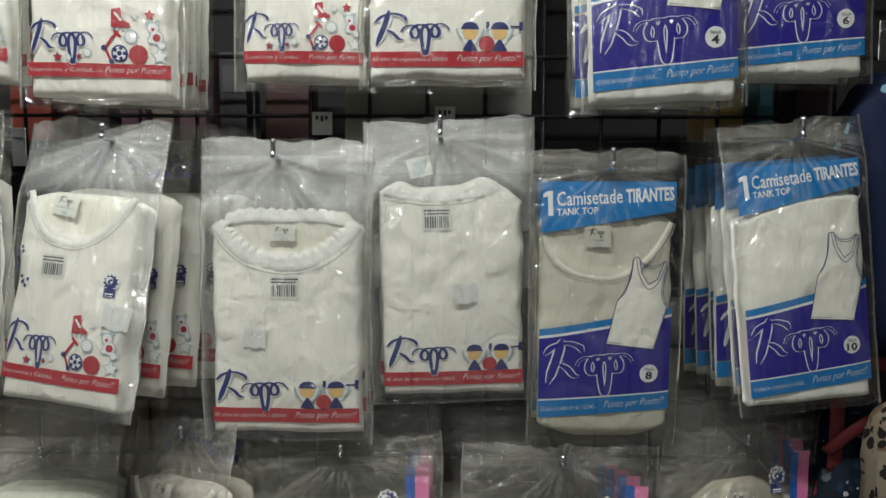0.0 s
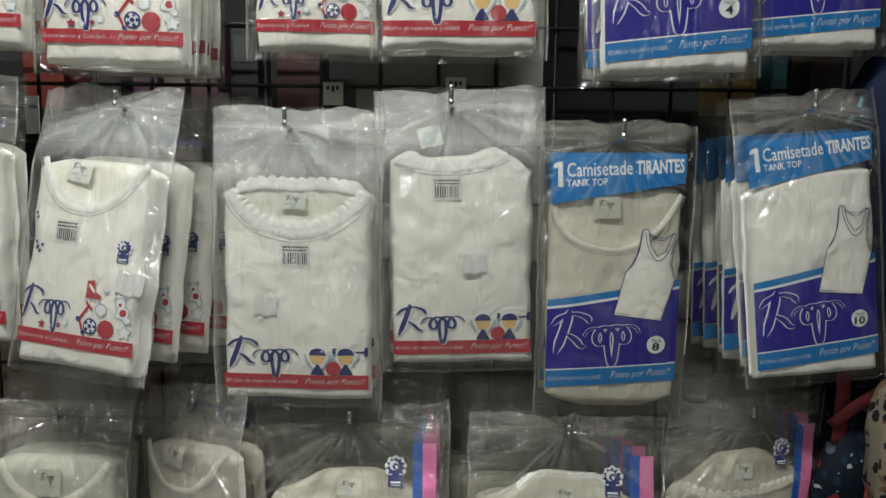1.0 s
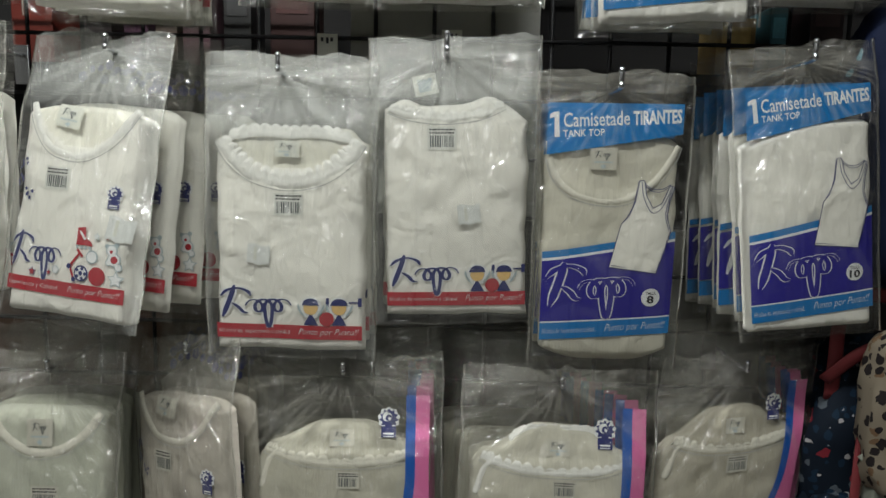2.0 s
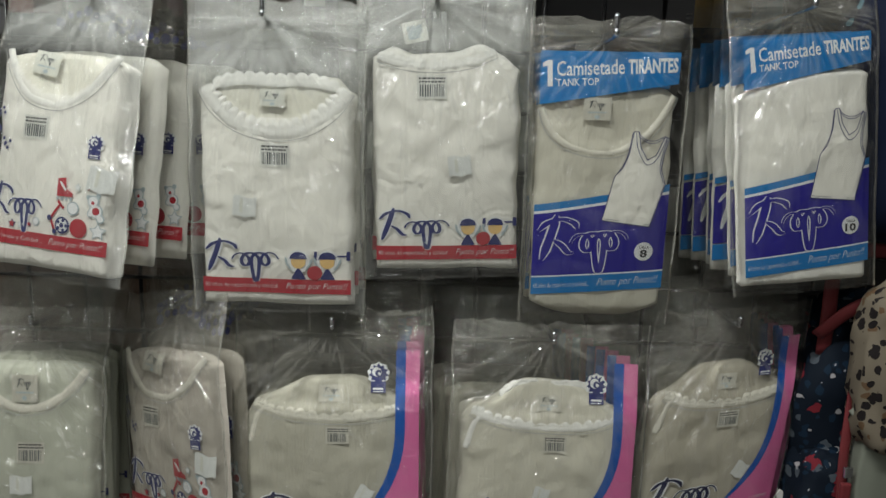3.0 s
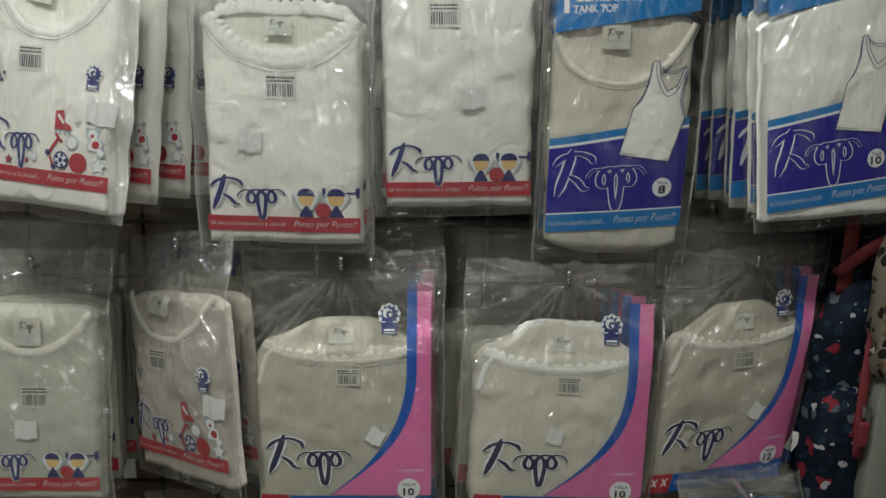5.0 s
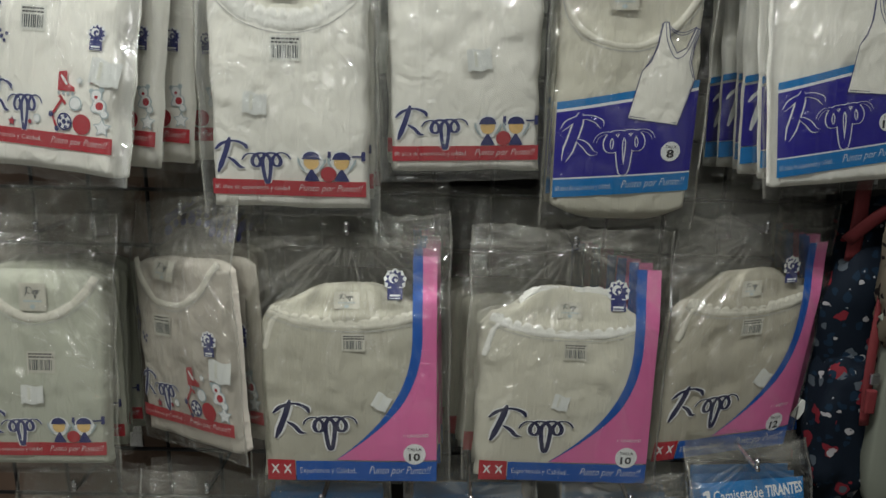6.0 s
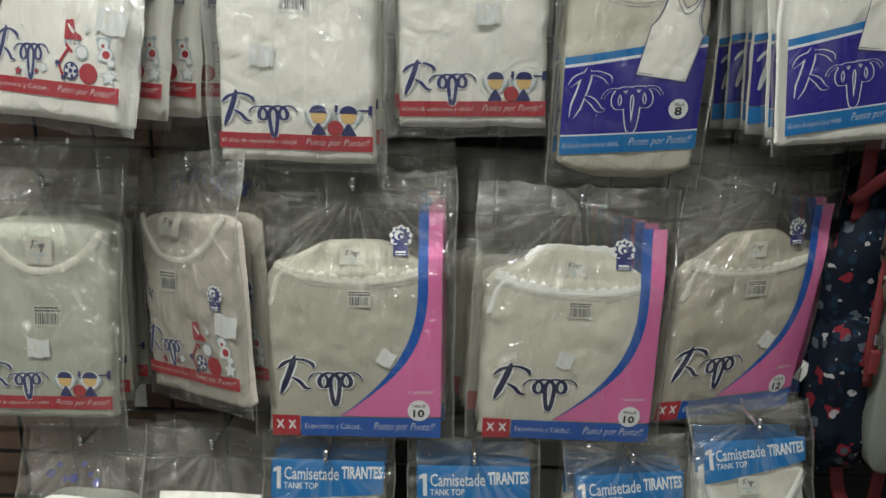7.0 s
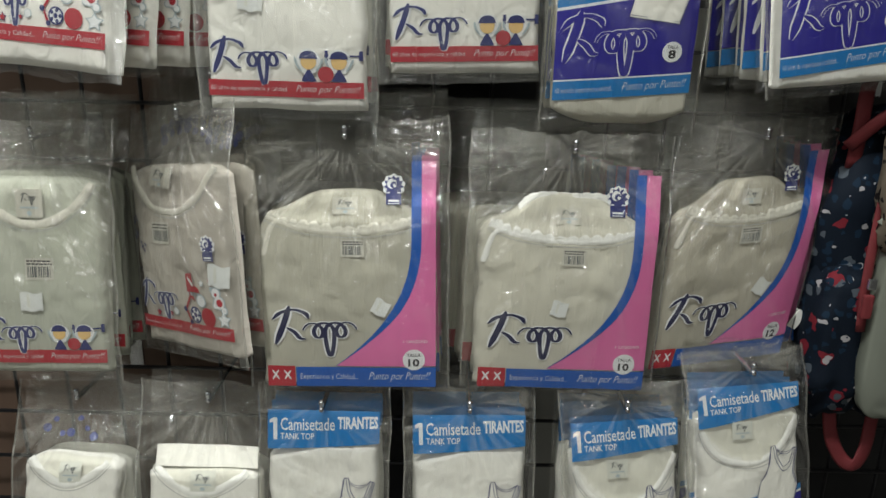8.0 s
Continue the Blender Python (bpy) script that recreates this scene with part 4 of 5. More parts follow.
def pink_pack(p, size, peak=0.13, sticker=(0.69, 0.47, -0.5), cloth=None):
    """Girls' undershirt with a scalloped neck in a bag with a pink and blue curved print."""
    W, H, asp = p.W, p.H, p.W / p.H
    top = lambda u: 0.99 + peak * smoothstep(0.06, 0.38, u) * smoothstep(0.06, 0.38, 1 - u) - 0.08 * max(0, 1 - u / 0.06) - 0.05 * max(0, 1 - (1 - u) / 0.05)
    inner = lambda u: 0.945 + 0.06 * abs(2 * u - 1) ** 3
    p.cloth = cloth or COTTON
    sh = p.shirt(top, inner)
    if cloth is SHADED_ECRU:
        p.white_trim = True
        p.collar(sh, [(0.22, 1.055), (0.32, 0.992 + 0.78 * peak), (0.5, 0.985 + 0.82 * peak), (0.68, 0.992 + 0.78 * peak), (0.78, 1.055)], 0.008, 0.25, 12, "back_collar", 0.001, "scalloped back neck trim")
    p.collar(sh, [(0.04, 0.955), (0.10, 0.925), (0.24, 0.885), (0.42, 0.865), (0.6, 0.865), (0.78, 0.885), (0.90, 0.925)], 0.015, 0.2, 16)
    p.collar(sh, [(0.115, 0.985), (0.06, 0.93), (0.03, 0.85), (0.012, 0.76)], 0.011, 0.0, 16, "armhole_trim", 0.003, "pale armhole binding")
    p.neck_label(sh, 0.425, 0.985, 0.565, 1.075)
    p.barcode(0.535, 0.80, 0.032, 0.023)
    p.price_sticker(*sticker[:2], 0.022, 0.022, sticker[2])
    left = lambda v: 0.865 - 0.44 * max(0.0, (0.86 - v) / 0.735) ** 2.3
    thick = lambda v: 0.052 * smoothstep(0.10, 0.5, v)
    p.lay("pink_field", rows_area(lambda v: left(v) + thick(v), lambda v: 1.0, 0.125, 1.27), PINK, 2)
    p.lay("blue_arc", rows_area(left, lambda v: left(v) + thick(v) + 0.004, 0.125, 1.27, 28, 2), COBALT, 3)
    p.lay("band", columns(lambda u: 0.0, lambda u: 0.118, 0.195, 1.0), COBALT, 2)
    p.lay("red_square", columns(lambda u: 0.0, lambda u: 0.122, 0.03, 0.19, 5, 4), RED, 2)
    p.lay("square_mark", joined(*[stroke([(c - 0.02, 0.095), (c, 0.07), (c + 0.02, 0.04)], 0.012, 1 / asp) for c in (0.075, 0.145)], *[stroke([(c + 0.02, 0.095), (c, 0.07), (c - 0.018, 0.04)], 0.012, 1 / asp) for c in (0.075, 0.145)]), WHITE, 3)
    band_text(p, "Experiencia y Calidad...", "Punto por Punto!!", 0.005, 0.115, 0.0, split=0.585, u0=0.22)
    brand(p, 0.07, 0.225, 0.55, 0.475, ink=INK)
    blue_seal(p, 0.765, 1.14, 0.05)
    p.lay("size_disc", disc(0.875, 0.165, 0.064, 22, asp), WHITE, 4)
    p.lay("size_lettering", fitted(lettering("TALLA", 0, 0.01), 0.835, 0.185, 0.915, 0.203), BLACK, 5)
    p.lay("size_lettering", fitted(lettering(size, 0, 0.03), 0.843, 0.125, 0.907, 0.172), BLACK, 5)
    p.lay("unit_lettering", fitted(lettering("1 UNIDAD"), 0.815, 0.265, 0.955, 0.283), WHITE, 4)
    p.bag()


def plain_pack(p, sheet=True):
    """Plain crew-neck undershirt in an unprinted bag."""
    top = lambda u: 1.0 - 0.05 * (2 * u - 1) ** 6
    inner = lambda u: 0.86 + 0.2 * abs(2 * u - 1) ** 2.2
    sh = p.shirt(top, inner)
    p.collar(sh, [(0.04, 0.985), (0.15, 0.90), (0.35, 0.825), (0.55, 0.82), (0.75, 0.88), (0.9, 0.965)], 0.013)
    p.neck_label(sh, 0.38, 0.86, 0.60, 0.98)
    if sheet:
        p.lay("insert_card", columns(lambda u: 1.0, lambda u: 1.12, 0.06, 0.97, 6, 3), COTTON, -2, None, "white card insert")
    else:
        p.lay("margin_print", joined(*[disc(0.2 + 0.08 * q, 1.16 + 0.05 * math.sin(1.9 * q), 0.03 if q % 3 else 0.045, 9, p.W / p.H) for q in range(7)]), NAVY, 2, None, "navy print on the bag")
    p.bag()


def rear_pack(p):
    """A pack further back on the hook, of which edges, header and band show."""
    top = lambda u: (0.86 if p.kind == "tank" else 1.0) - 0.05 * (2 * u - 1) ** 6
    p.shirt(top, None, 14, 16)
    if p.kind == "tank":
        p.lay("header", columns(lambda u: 0.80 + 0.085 * u, lambda u: 1.0, nu=8, nv=3), SKY, 2)
        p.lay("light_stripe", columns(lambda u: 0.385 + 0.09 * u, lambda u: 0.413 + 0.09 * u, nu=8, nv=1), SKY, 2)
        p.lay("blue_field", columns(lambda u: 0.12 + 0.037 * u, lambda u: 0.374 + 0.09 * u, nu=8, nv=4), ROYAL, 2)
        p.lay("band", columns(lambda u: 0.045 + 0.037 * u, lambda u: 0.116 + 0.037 * u, nu=8, nv=1), SKY, 2)
        p.lay("brand_contour", fitted(SWASH, 0.04, 0.175, 0.70, 0.38, 0.05, p.H / p.W), WHITE, 3)
    elif p.kind == "pink":
        left = lambda v: 0.865 - 0.44 * max(0.0, (0.86 - v) / 0.735) ** 2.3
        p.lay("pink_field", rows_area(lambda v: left(v) + 0.05, lambda v: 1.0, 0.125, 1.27, 12, 2), PINK, 2)
        p.lay("blue_arc", rows_area(left, lambda v: left(v) + 0.054, 0.125, 1.27, 12, 2), COBALT, 3)
        p.lay("band", columns(lambda u: 0.0, lambda u: 0.118, 0.195, 1.0, 8, 1), COBALT, 2)
        p.lay("red_square", columns(lambda u: 0.0, lambda u: 0.122, 0.03, 0.19, 2, 1), RED, 2)
    elif p.kind == "toy":
        p.lay("band", columns(lambda u: 0.10, lambda u: 0.168, nu=8, nv=1), RED, 2)
        band_text(p, None, "Punto por Punto!!", 0.10, 0.168, 0.0, split=0.52)
        toys(p, 0.01, 1.0, 0.9, False)
        blue_seal(p, 0.86, 0.60, 0.05)
        p.lay("header_print", joined(*[disc(0.12 + 0.075 * q, 1.13 + 0.05 * math.sin(q * 0.55) + 0.012 * (q % 2), 0.028 if q % 3 else 0.04, 10, p.W / p.H) for q in range(11)]), NAVY, 1)
    elif p.kind == "badge":
        p.lay("band", columns(lambda u: 0.058, lambda u: 0.128, nu=8, nv=1), RED, 2)
        band_text(p, None, "Punto por Punto!!", 0.058, 0.128, 0.0, split=0.53)
        p.lay("weight_bar", joined(columns(lambda u: 0.238, lambda u: 0.246, 0.745, 0.985, 3, 1), columns(lambda u: 0.222, lambda u: 0.264, 0.96, 0.985, 1, 2)), NAVY, 2)
    p.bag(20, 40)


LABELS = {
    "toy": "white crew-neck undershirt in clear bag printed with toys",
    "badge": "white undershirt in clear bag with red printed band",
    "tank": "white tank top in clear bag with blue header",
    "pink": "girls' scalloped undershirt in bag with pink and blue curve",
    "plain": "plain white undershirt folded in an unprinted clear bag",
}


def hook(x, y_tip, z, y_base=1.186, turned=0.012):
    """A chrome display hook on the grid: back plate, rod and a turned-up tip with a round end."""
    root = new("display_hook")
    tagged(root, "chrome wire display hook clipped to the black grid", "hook", "hooks on the wire grid")
    root.location = (x, y_base, z)
    run = y_base - y_tip
    line = smooth_line([(0, 0, -0.02 * run), (0, -run * 0.5, -0.01 * run), (0, -run + 0.008, 0.0), (0, -run + 0.001, turned * 0.35), (0, -run, turned)], 5)
    part("rod", *sweep(line, 0.0034, 10, 1.0, (1, 0, 0)), CHROME, root)
    bm = bmesh.new()
    bmesh.ops.create_uvsphere(bm, u_segments=10, v_segments=6, radius=0.0042, matrix=Matrix.Translation((0, -run, turned)))
    bm_part("tip", bm, CHROME, root, smooth=True)
    bm_part("clip", box_bm(-0.012, 0.012, 0.0, 0.006, -0.05, 0.012, 0.0015), CHROME, root)
    return root


def hang(key, kind, x, y, z, yaw, lean, roll, W, H, top, rear, dress, step=0.019, side=0.014, foot=0.012, thick=0.017, hx=0.0, fan=0.004, turned=0.012, extra="", rodz=None, square=0.6, drift=0.0, fold=0.0035, tall=0.0, film=None, tent=0.0, skew=0.0):
    """One hook with its front pack and those behind it."""
    seed = sum(ord(c) * (7 + 3 * k) for k, c in enumerate(key)) * 0.137
    rng = random.Random(key)
    m = pose(x, y, z, lean, roll, yaw)
    p = Pack(key, kind, W, H, top, LABELS[kind] + extra, side=side, foot=foot, thick=thick, seed=seed, hook_x=hx, fold=fold, film=film, tent=tent)
    dress(p)
    p.place(m, skew)
    peg = m @ Vector((hx + skew * (H / 2 + top - 0.022), 0.6 * thick + tent * (top - 0.007), H / 2 + top - 0.022))
    hook(peg.x, peg.y - (0.018 if tent else 0.028), rodz or peg.z, turned=turned)
    first = None
    back = min(step, (1.165 - y - 2 * thick) / max(1, rear))
    for k in range(rear):
        s = 1 - square * (k + 1) / rear
        spin = (lean * s + rng.uniform(-1, 1), roll * s + rng.uniform(-1.5, 1.5), yaw * s + rng.uniform(-2, 2))
        turn = pose(0, 0, 0, *spin)
        arm = turn @ Vector((hx, 0, H / 2 + top - 0.022))
        at = pose(peg.x - arm.x + drift * (k + 1) + rng.uniform(-fan, fan), y + thick + back * (k + 1) - arm.y + (m.to_3x3() @ Vector((hx, 0, H / 2 + top - 0.022))).y * 0.6, peg.z - arm.z + rng.uniform(-0.004, 0.006), *spin)
        if first is None:
            q = Pack(key, kind, W, H, top + tall, LABELS[kind] + ", behind others", side=side * 0.7, foot=foot, thick=min(thick * 0.5, back * 0.45), seed=seed + 5, hook_x=hx, front=False, tent=tent)
            q.cloth = p.cloth
            rear_pack(q)
            first = q.place(at)
        else:
            copy_thing(first, at)
    return p


# ---- the setting ----
def structure(name, bm, material, label, category="wall"):
    return tagged(bm_part(name, bm, material), label, category, kind="structure")


structure("floor", box_bm(-2.6, 2.6, -10.0, 1.7, -0.1, 0.0), FLOOR, "grey shop floor", "floor")
structure("ceiling", box_bm(-2.6, 2.6, -10.0, 1.7, 2.7, 2.8), CEIL, "pale painted shop ceiling", "ceiling")
structure("wall_north", box_bm(-2.6, 2.6, 1.6, 1.7, 0.0, 2.7), DARK, "dark wall behind the display grid")
structure("wall_south", box_bm(-2.6, 2.6, -10.0, -9.9, 0.0, 2.7), PLASTER, "plain plaster wall across the aisle")
structure("wall_west", box_bm(-2.6, -2.5, -9.9, 1.6, 0.0, 2.7), PLASTER, "plain plaster side wall")
structure("wall_east", box_bm(2.5, 2.6, -9.9, 1.6, 0.0, 2.7), PLASTER, "plain plaster side wall")

for x, y, z, turn, long, watts in TUBES:
    root = new("ceiling_light")
    tagged(root, "white ceiling fixture with a lit fluorescent tube", "ceiling light", "ceiling tube lights")
    root.matrix_world = pose(x, y, 2.7, 0, 0, turn)
    bm_part("housing", box_bm(-long / 2 - 0.04, long / 2 + 0.04, -0.07, 0.07, -0.07, 0.0, 0.01), CEIL, root)
    part("tube", *sweep([(-long / 2, 0, -0.1), (long / 2, 0, -0.1)], 0.014, 10, 1.0), TUBE, root)
    for e in (-long / 2 - 0.01, long / 2 + 0.01):
        bm_part("socket", box_bm(e - 0.012, e + 0.012, -0.02, 0.02, -0.12, -0.07, 0.003), CEIL, root)

# light board behind the middle of the grid
board = bm_part("back_board", box_bm(-0.17, 0.13, 1.1995, 1.210, 1.32, 2.2, 0.002), PANEL)
tagged(board, "pale grey board fixed behind the black wire grid", "board", kind="structure")
board_b = bm_part("back_board", box_bm(0.16, 0.56, 1.28, 1.295, 0.0, 1.30, 0.002), PANEL)
tagged(board_b, "pale grey board standing behind the black wire grid", "board", kind="structure")
board_c = bm_part("back_board", box_bm(-0.95, -0.36, 1.30, 1.315, 0.0, 1.34, 0.002), CARDBOARD)
tagged(board_c, "brown board standing behind the black wire grid", "board", kind="structure")

grid = new("wire_grid")
tagged(grid, "black welded wire display grid that carries the hooks", "display grid", kind="structure")
grid.location = (0, 1.195, 0)
STEP = 0.0925
wire_v = mesh_of("wire", *sweep([(0, 0, 0.12), (0, 0, 2.2)], 0.0034, 6, 1.0, (0, 1, 0)), GRID)
wire_h = mesh_of("wire", *sweep([(-0.95, 0, 0), (0.88, 0, 0)], 0.0034, 6), GRID)
for k in range(-9, 10):
    w = new("wire", wire_v)
    w.parent, w.location = grid, (-0.037 + STEP * k, 0, 0)
for k in range(-14, 7):
    w = new("wire", wire_h)
    w.parent, w.location = grid, (0, -0.006, 1.604 + STEP * k)
for k in (-0.94, 0.87):
    bm_part("foot", box_bm(k - 0.015, k + 0.015, -0.05, 0.25, 0.0, 0.12, 0.004), GRID, grid)

# ---- packs, row by row ----
hang("a0", "toy", -0.66, 0.97, 1.755, 0, 0, 1, 0.17, 0.246, 0.06, 1, lambda p: toy_pack(p, marks=False))
hang("a1", "toy", -0.434, 0.926, 1.726, -1, -1.2, 1.4, 0.179, 0.246, 0.06, 4, lambda p: toy_pack(p, marks=False), step=0.03)
hang("a2", "toy", -0.196, 1.0, 1.751, -0.3, 0, 0.8, 0.161, 0.236, 0.06, 2, lambda p: toy_pack(p, marks=False))
hang("a3", "badge", -0.005, 0.98, 1.772, 0, -0.3, -0.2, 0.203, 0.276, 0.06, 3, badge_pack, fan=0.008)
hang("a4", "tank", 0.269, 0.96, 1.769, 0.9, -0.4, -2.5, 0.186, 0.33, 0.05, 4, lambda p: tank_pack(p, "4"), fan=0.012)
hang("a5", "tank", 0.459, 1.0, 1.795, 1.3, -1.6, -1.8, 0.17, 0.306, 0.05, 2, lambda p: tank_pack(p, "6"))

hang("b0", "toy", -0.70, 0.97, 1.37, -4, 0, 2, 0.173, 0.27, 0.09, 1, lambda p: toy_pack(p, marks=False))
hang("b1", "toy", -0.489, 0.926, 1.350, -15, -9, 3.4, 0.180, 0.274, 0.095, 4, toy_pack, step=0.042, hx=0.03, side=0.018, turned=0.015, thick=0.02, fan=0.006, square=0.9, drift=0.017, film=FILM_MILKY)
hang("b2", "badge", -0.216, 0.956, 1.305, 0.7, 0.5, 0.6, 0.198, 0.284, 0.105, 3, badge_pack, turned=0.02, hx=-0.01, fold=0.005, film=FILM_MILKY)
hang("b3", "badge", 0.004, 0.975, 1.348, 2.2, 2.5, -1.4, 0.191, 0.277, 0.095, 3, lambda p: badge_pack(p, back=True, sticker=(0.585, 0.515, 0.1), code=(0.40, 0.875)), turned=0.022, hx=-0.012, side=0.017, film=FILM_MILKY)
hang("b4", "tank", 0.210, 0.981, 1.332, 0.6, 2.7, -0.3, 0.178, 0.338, 0.04, 3, lambda p: tank_pack(p, "8", cloth=SHADED_ECRU, hem=lambda u: -0.045 + 0.05 * abs(2 * u - 1) ** 3), turned=0.022, step=0.022, foot=0.026)
hang("b5", "tank", 0.471, 0.971, 1.367, 3.1, -2.4, -5.3, 0.165, 0.322, 0.055, 5, lambda p: tank_pack(p, "10", False), turned=0.022, step=0.034, fan=0.005, square=0.8)

# third row: its dimness is painted into the cloth colours
hang("c1", "badge", -0.573, 0.963, 0.928, 1.9, -8.0, 0.4, 0.178, 0.277, 0.075, 5, lambda p: badge_pack(p, False, SHADED_C1, sticker=(0.46, 0.38, 0.0), code=(0.53, 0.545), lab=(0.38, 0.80, 0.58, 0.94)), thick=0.014, fold=0.006, tall=0.03, film=FILM_DULL, tent=0.28)
hang("c2", "toy", -0.381, 0.971, 0.954, -35.6, -3.5, -7.7, 0.205, 0.26, 0.085, 5, lambda p: toy_pack(p, cloth=SHADED_C2), thick=0.016, square=0.5, step=0.034, fan=0.008, tall=0.03, film=FILM_DULL, tent=0.28)
hang("c3", "pink", -0.145, 0.944, 0.909, -0.6, -7.0, -1.0, 0.24, 0.245, 0.122, 6, lambda p: pink_pack(p, "10", cloth=SHADED_C3), side=0.018, foot=0.004, fan=0.008, step=0.034, fold=0.003, tall=0.03, tent=0.11)
hang("c4", "pink", 0.152, 0.960, 0.899, 1.6, -3.7, 1.3, 0.243, 0.241, 0.118, 6, lambda p: pink_pack(p, "10", 0.16, (0.47, 0.50, -0.2), SHADED_ECRU), side=0.016, foot=0.004, fan=0.010, step=0.032, tall=0.03, drift=-0.010, tent=0.11)
hang("c5", "pink", 0.399, 1.003, 0.924, 9.6, -5.0, -4.0, 0.212, 0.232, 0.11, 5, lambda p: pink_pack(p, "12", 0.15, cloth=SHADED_C5), side=0.016, foot=0.004, step=0.026, fan=0.008, tall=0.03, tent=0.08, skew=0.24)

hang("d1", "plain", -0.558, 0.915, 0.533, 3.7, -11, 3.4, 0.137, 0.25, 0.11, 2, lambda p: plain_pack(p, False), side=0.02, tent=0.28)
hang("d2", "plain", -0.363, 0.916, 0.523, 2.7, -10.5, 2.2, 0.164, 0.246, 0.12, 2, plain_pack, side=0.02, tent=0.28)
hang("d3", "tank", -0.184, 0.914, 0.578, 1.1, -10, 0.9, 0.16, 0.33, 0.035, 3, lambda p: tank_pack(p, "10", False, (0.825, 0.855)))
hang("d4", "tank", 0.029, 0.914, 0.574, 0.2, -10, -1.1, 0.161, 0.333, 0.04, 3, lambda p: tank_pack(p, "10", False, (0.825, 0.86)))
hang("d5", "tank", 0.259, 0.914, 0.573, 2.6, -9.5, -3.7, 0.153, 0.329, 0.05, 4, lambda p: tank_pack(p, "8", True, (0.825, 0.88)))
hang("d6", "tank", 0.426, 0.906, 0.654, 0.7, -10, -5.9, 0.14, 0.298, 0.05, 2, lambda p: tank_pack(p, "6", True))


# ---- bags hanging beside the packs ----
def soft_box(cx, cy, cz, hx, hy, hz, power=3.2, nu=40, nv=28, seed=0.0, crumple=0.006):
    """A stuffed fabric form: a rounded box with slack folds."""
    verts, faces = [], []

    def sgn(v, e):
        return math.copysign(abs(v) ** e, v)

    e = 2 / power
    for j in range(nv + 1):
        b = -math.pi / 2 + math.pi * j / nv
        for i in range(nu):
            a = 2 * math.pi * i / nu
            d = Vector((sgn(math.cos(b), e) * sgn(math.cos(a), e), sgn(math.cos(b), e) * sgn(math.sin(a), e), sgn(math.sin(b), e)))
            n = crumple * (noise.noise(Vector((d.x * 2.2, d.y * 2.2, d.z * 3.5 + seed))) + 0.5 * noise.noise(Vector((d.x * 6, d.y * 6, d.z * 9 + seed))))
            verts.append((cx + d.x * (hx + n), cy + d.y * (hy + n), cz + d.z * (hz + n)))
    for j in range(nv):
        for i in range(nu):
            k, q = j * nu + i, j * nu + (i + 1) % nu
            faces.append((k, q, q + nu, k + nu))
    return verts, faces


def backpack():
    root = new("backpack")
    tagged(root, "navy floral backpack with red zip and red webbing loops", "backpack")
    root.location = (0.63, 1.07, 0.70)
    o = Vector((0.63, 1.07, 0.70))

    def rel(pts):
        return [Vector(p) - o for p in pts]

    part("body", *soft_box(0, 0.01, 0.235, 0.108, 0.075, 0.235, 3.0, seed=1.0, crumple=0.022), FLORAL, root)
    part("side_pocket", *soft_box(-0.063, -0.045, 0.135, 0.05, 0.05, 0.125, 2.8, seed=4.0, crumple=0.010), FLORAL, root)
    part("front_pocket", *soft_box(0.02, -0.05, 0.16, 0.06, 0.04, 0.15, 2.8, seed=7.0, crumple=0.008), FLORAL, root)
    part("zip", *sweep(smooth_line(rel([(0.578, 0.985, 1.10), (0.570, 0.975, 1.03), (0.566, 0.968, 0.95), (0.570, 0.966, 0.87)])), 0.007, 8, 0.35, (0, 1, 0)), REDCLOTH, root, "red zip tape")
    bm = box_bm(-0.007, 0.007, -0.004, 0.004, -0.035, 0.0, 0.003)
    bmesh.ops.translate(bm, verts=bm.verts, vec=Vector((0.564, 0.952, 0.93)) - o)
    bm_part("zip_pull", bm, REDCLOTH, root, "red rubber zip pull")
    bm = box_bm(-0.006, 0.006, -0.003, 0.003, -0.008, 0.008, 0.002)
    bmesh.ops.translate(bm, verts=bm.verts, vec=Vector((0.566, 0.954, 0.945)) - o)
    bm_part("zip_slider", bm, CHROME, root)
    part("top_strap", *sweep(smooth_line(rel([(0.552, 1.03, 1.09), (0.548, 1.02, 1.15), (0.556, 1.03, 1.21), (0.60, 1.06, 1.235), (0.65, 1.07, 1.235)])), 0.011, 8, 0.25, (0, 1, 0)), REDCLOTH, root, "red webbing strap")
    part("cross_strap", *sweep(smooth_line(rel([(0.535, 1.02, 1.12), (0.57, 1.0, 1.165), (0.62, 1.0, 1.185)])), 0.010, 8, 0.25, (0, 1, 0)), REDCLOTH, root, "red webbing strap")
    part("bottom_loop", *sweep(smooth_line(rel([(0.583, 1.03, 0.735), (0.59, 1.02, 0.675), (0.61, 1.015, 0.635), (0.63, 1.01, 0.625), (0.648, 1.02, 0.65), (0.655, 1.03, 0.72)])), 0.011, 8, 0.25, (0, 1, 0)), REDCLOTH, root, "red webbing loop")
    card = bm_part("swing_tag", box_bm(-0.008, 0.008, -0.001, 0.001, -0.015, 0.015), PAPER, root, "white paper swing tag")
    card.location, card.rotation_euler = Vector((0.512, 1.03, 0.86)) - o, (0.1, 0.5, 0.2)
    return root


backpack()
hook(0.65, 1.03, 1.222, turned=0.015)

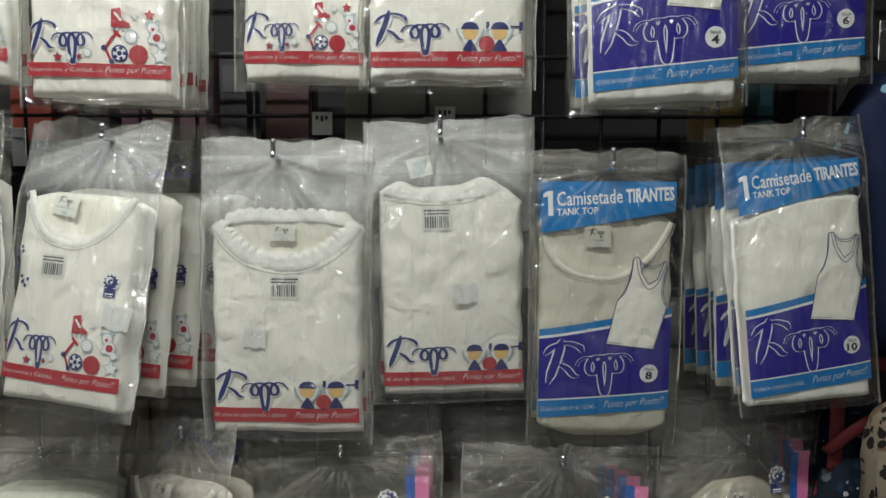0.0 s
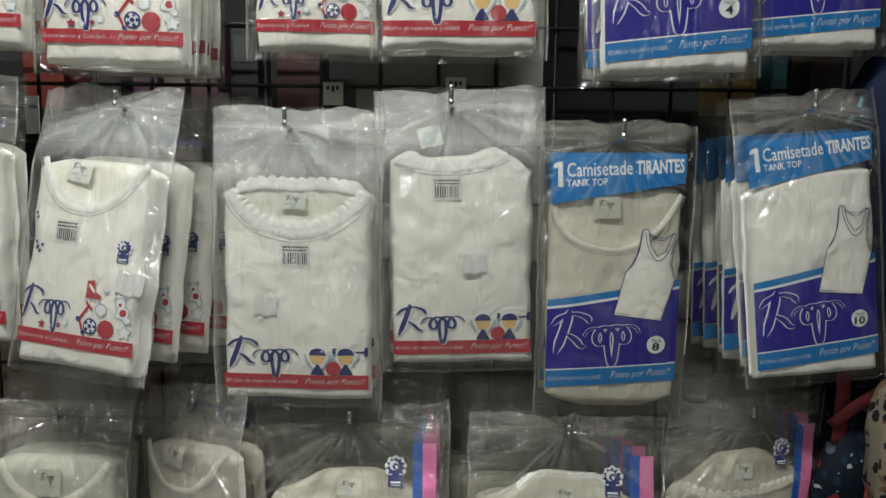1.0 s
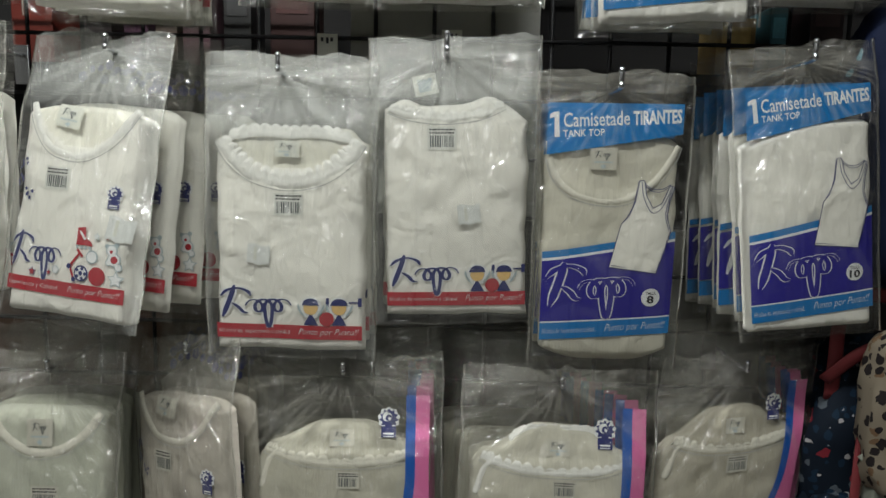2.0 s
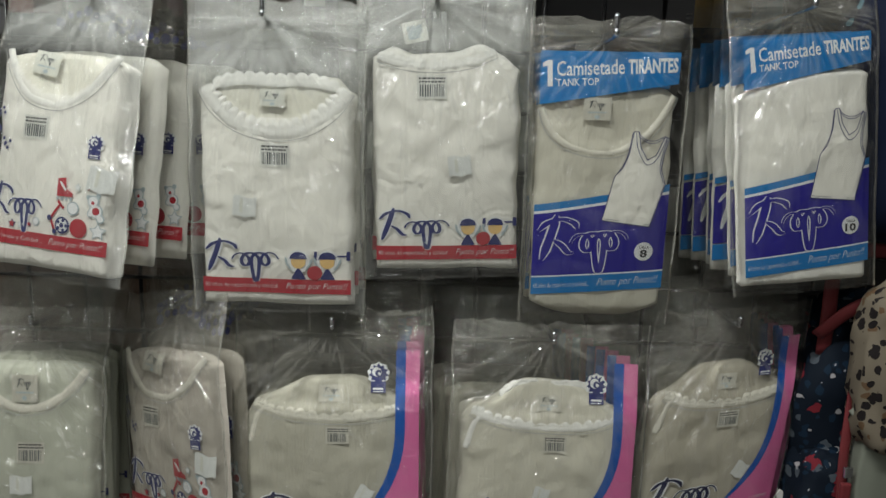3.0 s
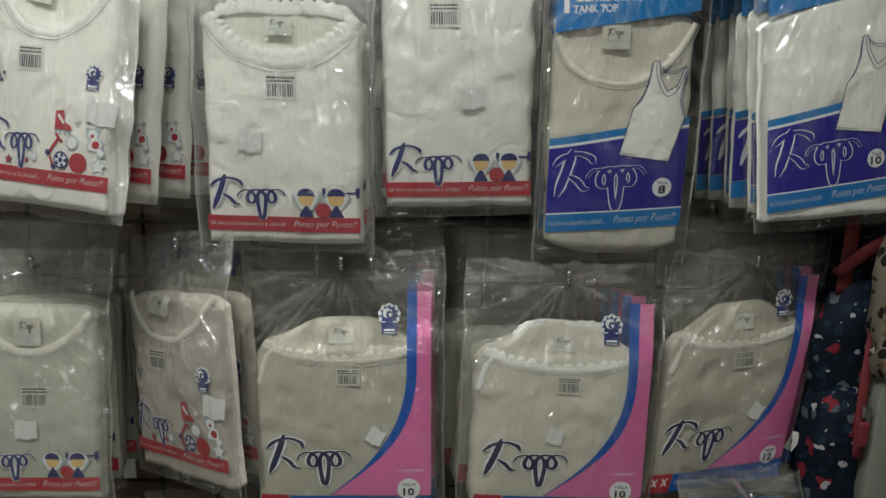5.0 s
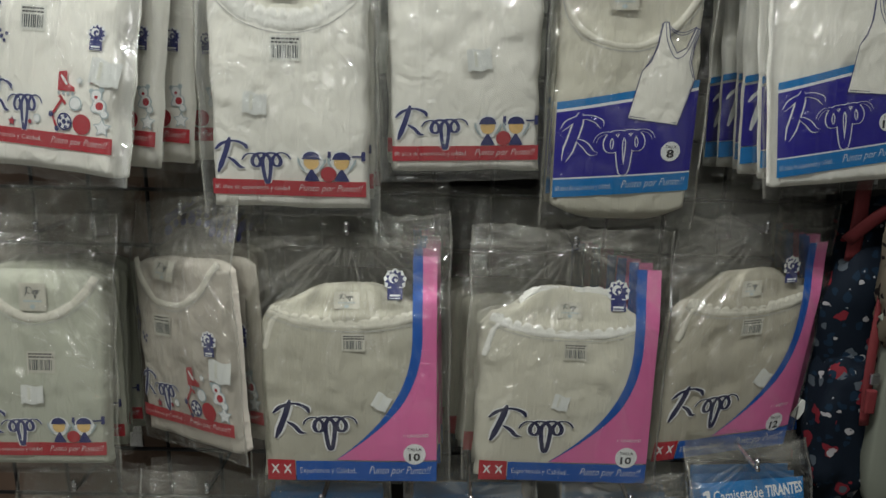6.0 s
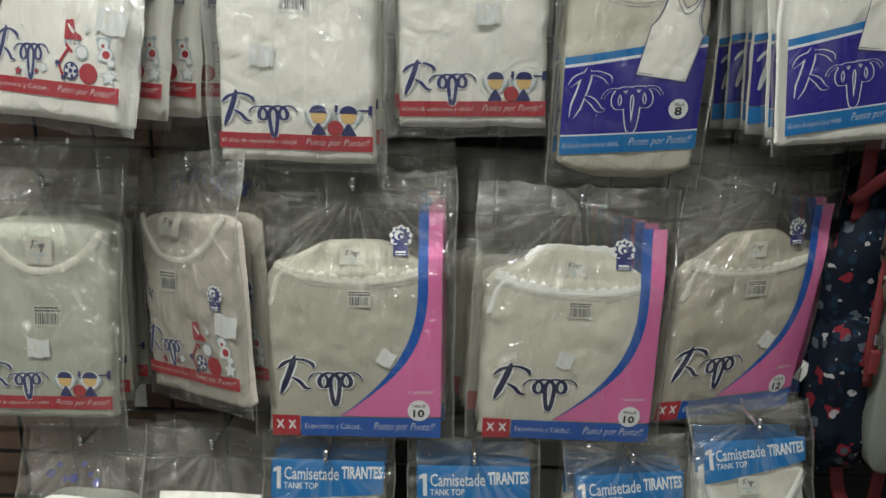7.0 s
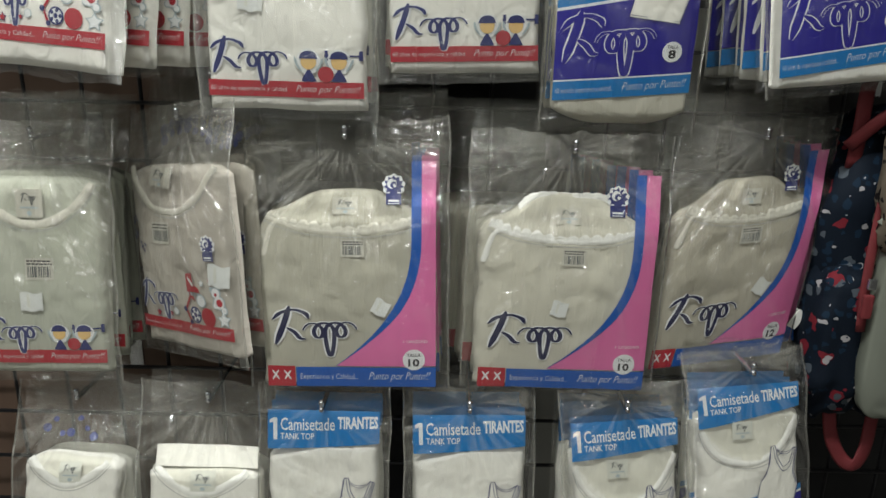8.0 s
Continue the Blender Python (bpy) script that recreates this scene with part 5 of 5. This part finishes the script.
leopard = new("leopard_bag")
tagged(leopard, "leopard print bag with a grey-green front panel", "bag")
leopard.location = (0.68, 0.975, 0.735)
part("body", *soft_box(0, 0.03, 0.20, 0.095, 0.035, 0.20, 5.0, seed=2.0, crumple=0.004), LEOPARD, leopard)
part("front_panel", *soft_box(-0.006, -0.008, 0.15, 0.094, 0.018, 0.15, 5.5, seed=3.0, crumple=0.003), LINING, leopard, "smooth grey-green panel")
part("flap", *soft_box(-0.02, -0.012, 0.36, 0.098, 0.036, 0.125, 3.6, seed=5.0, crumple=0.010), LEOPARD, leopard)
part("pocket", *soft_box(0.045, -0.03, 0.09, 0.05, 0.012, 0.075, 4.5, seed=6.0, crumple=0.004), FLORAL, leopard)
part("binding", *sweep(smooth_line([(-0.112, -0.01, 0.30), (-0.07, -0.045, 0.255), (0.0, -0.055, 0.20), (0.07, -0.05, 0.16)]), 0.008, 8, 0.4, (0, 1, 0)), LINING, leopard)
part("handle", *sweep(smooth_line([(-0.03, 0.0, 0.45), (-0.03, 0.02, 0.53), (0.02, 0.03, 0.56), (0.06, 0.02, 0.52), (0.06, 0.0, 0.45)]), 0.009, 8, 0.35, (0, 1, 0)), LINING, leopard)
hook(0.70, 0.985, 1.284, turned=0.015)

paw = new("printed_bag")
tagged(paw, "dark navy soft bag with pale paw prints", "bag")
paw.location = (0.662, 1.06, 1.25)
part("body", *soft_box(0, 0, 0.205, 0.118, 0.06, 0.205, 3.4, seed=8.0, crumple=0.010), PAWS, paw)
part("handle", *sweep(smooth_line([(-0.04, 0.0, 0.40), (-0.03, 0.01, 0.47), (0.02, 0.02, 0.50), (0.05, 0.01, 0.47), (0.05, 0.0, 0.40)]), 0.009, 8, 0.35, (0, 1, 0)), REDCLOTH, paw)
hook(0.682, 1.04, 1.742, turned=0.015)

# ---- shelf behind the grid with its goods ----
structure("shelf", box_bm(-1.2, 1.0, 1.36, 1.60, 1.555, 1.575, 0.003), DARK, "dark shelf behind the wire grid", "shelf")
BOXES = [(-0.775, 0.075, 0.20, (0.30, 0.035, 0.015), "orange-red"), (-0.655, 0.05, 0.16, (0.05, 0.03, 0.03), "dark brown"), (-0.585, 0.045, 0.15, (0.16, 0.05, 0.12), "plum"), (-0.53, 0.04, 0.15, (0.25, 0.18, 0.14), "beige"),
         (-0.475, 0.05, 0.17, (0.22, 0.10, 0.13), "dusty pink"), (-0.40, 0.05, 0.16, (0.03, 0.03, 0.03), "black"), (-0.30, 0.08, 0.17, (0.10, 0.025, 0.02), "dark red"), (0.50, 0.07, 0.10, (1.1, 0.75, 0.28), "golden yellow"), (0.575, 0.03, 0.12, (0.2, 0.6, 0.75), "pale blue"), (0.66, 0.06, 0.16, (0.05, 0.02, 0.02), "maroon")]
for x, w, h, color, word in BOXES:
    root = new("carton")
    tagged(root, word + " cardboard carton standing on the dark shelf", "carton", "cartons on the shelf behind")
    root.location = (x, 1.42, 1.575)
    bm_part("case", box_bm(-w / 2, w / 2, -0.05, 0.05, 0, h, 0.002), mat(word + "_card", tuple(0.4 * c for c in color), 0.5, vary=0.25, scale=25), root)
    bm_part("front_print", box_bm(-w * 0.36, w * 0.36, -0.052, -0.05, h * 0.55, h * 0.85), mat(word + "_print", tuple(0.8 * c + 0.01 for c in color), 0.5, vary=0.3, scale=60), root)

for x, z in ((-0.204, 1.594), (-0.009, 1.603)):
    root = new("label_holder")
    tagged(root, "small white label holder clipped to the wire grid", "label holder", "label holders on the grid")
    root.location = (x, 1.183, z)
    bm_part("plate", box_bm(-0.016, 0.016, -0.0015, 0.0015, -0.02, 0.016, 0.0008), PAPER, root)
    for k, w in enumerate((-0.008, 0.0, 0.007)):
        bm_part("text_bar", box_bm(w - 0.002, w + 0.002, -0.0022, -0.0016, 0.004 - 0.003 * (k % 2), 0.010), BLACK, root)
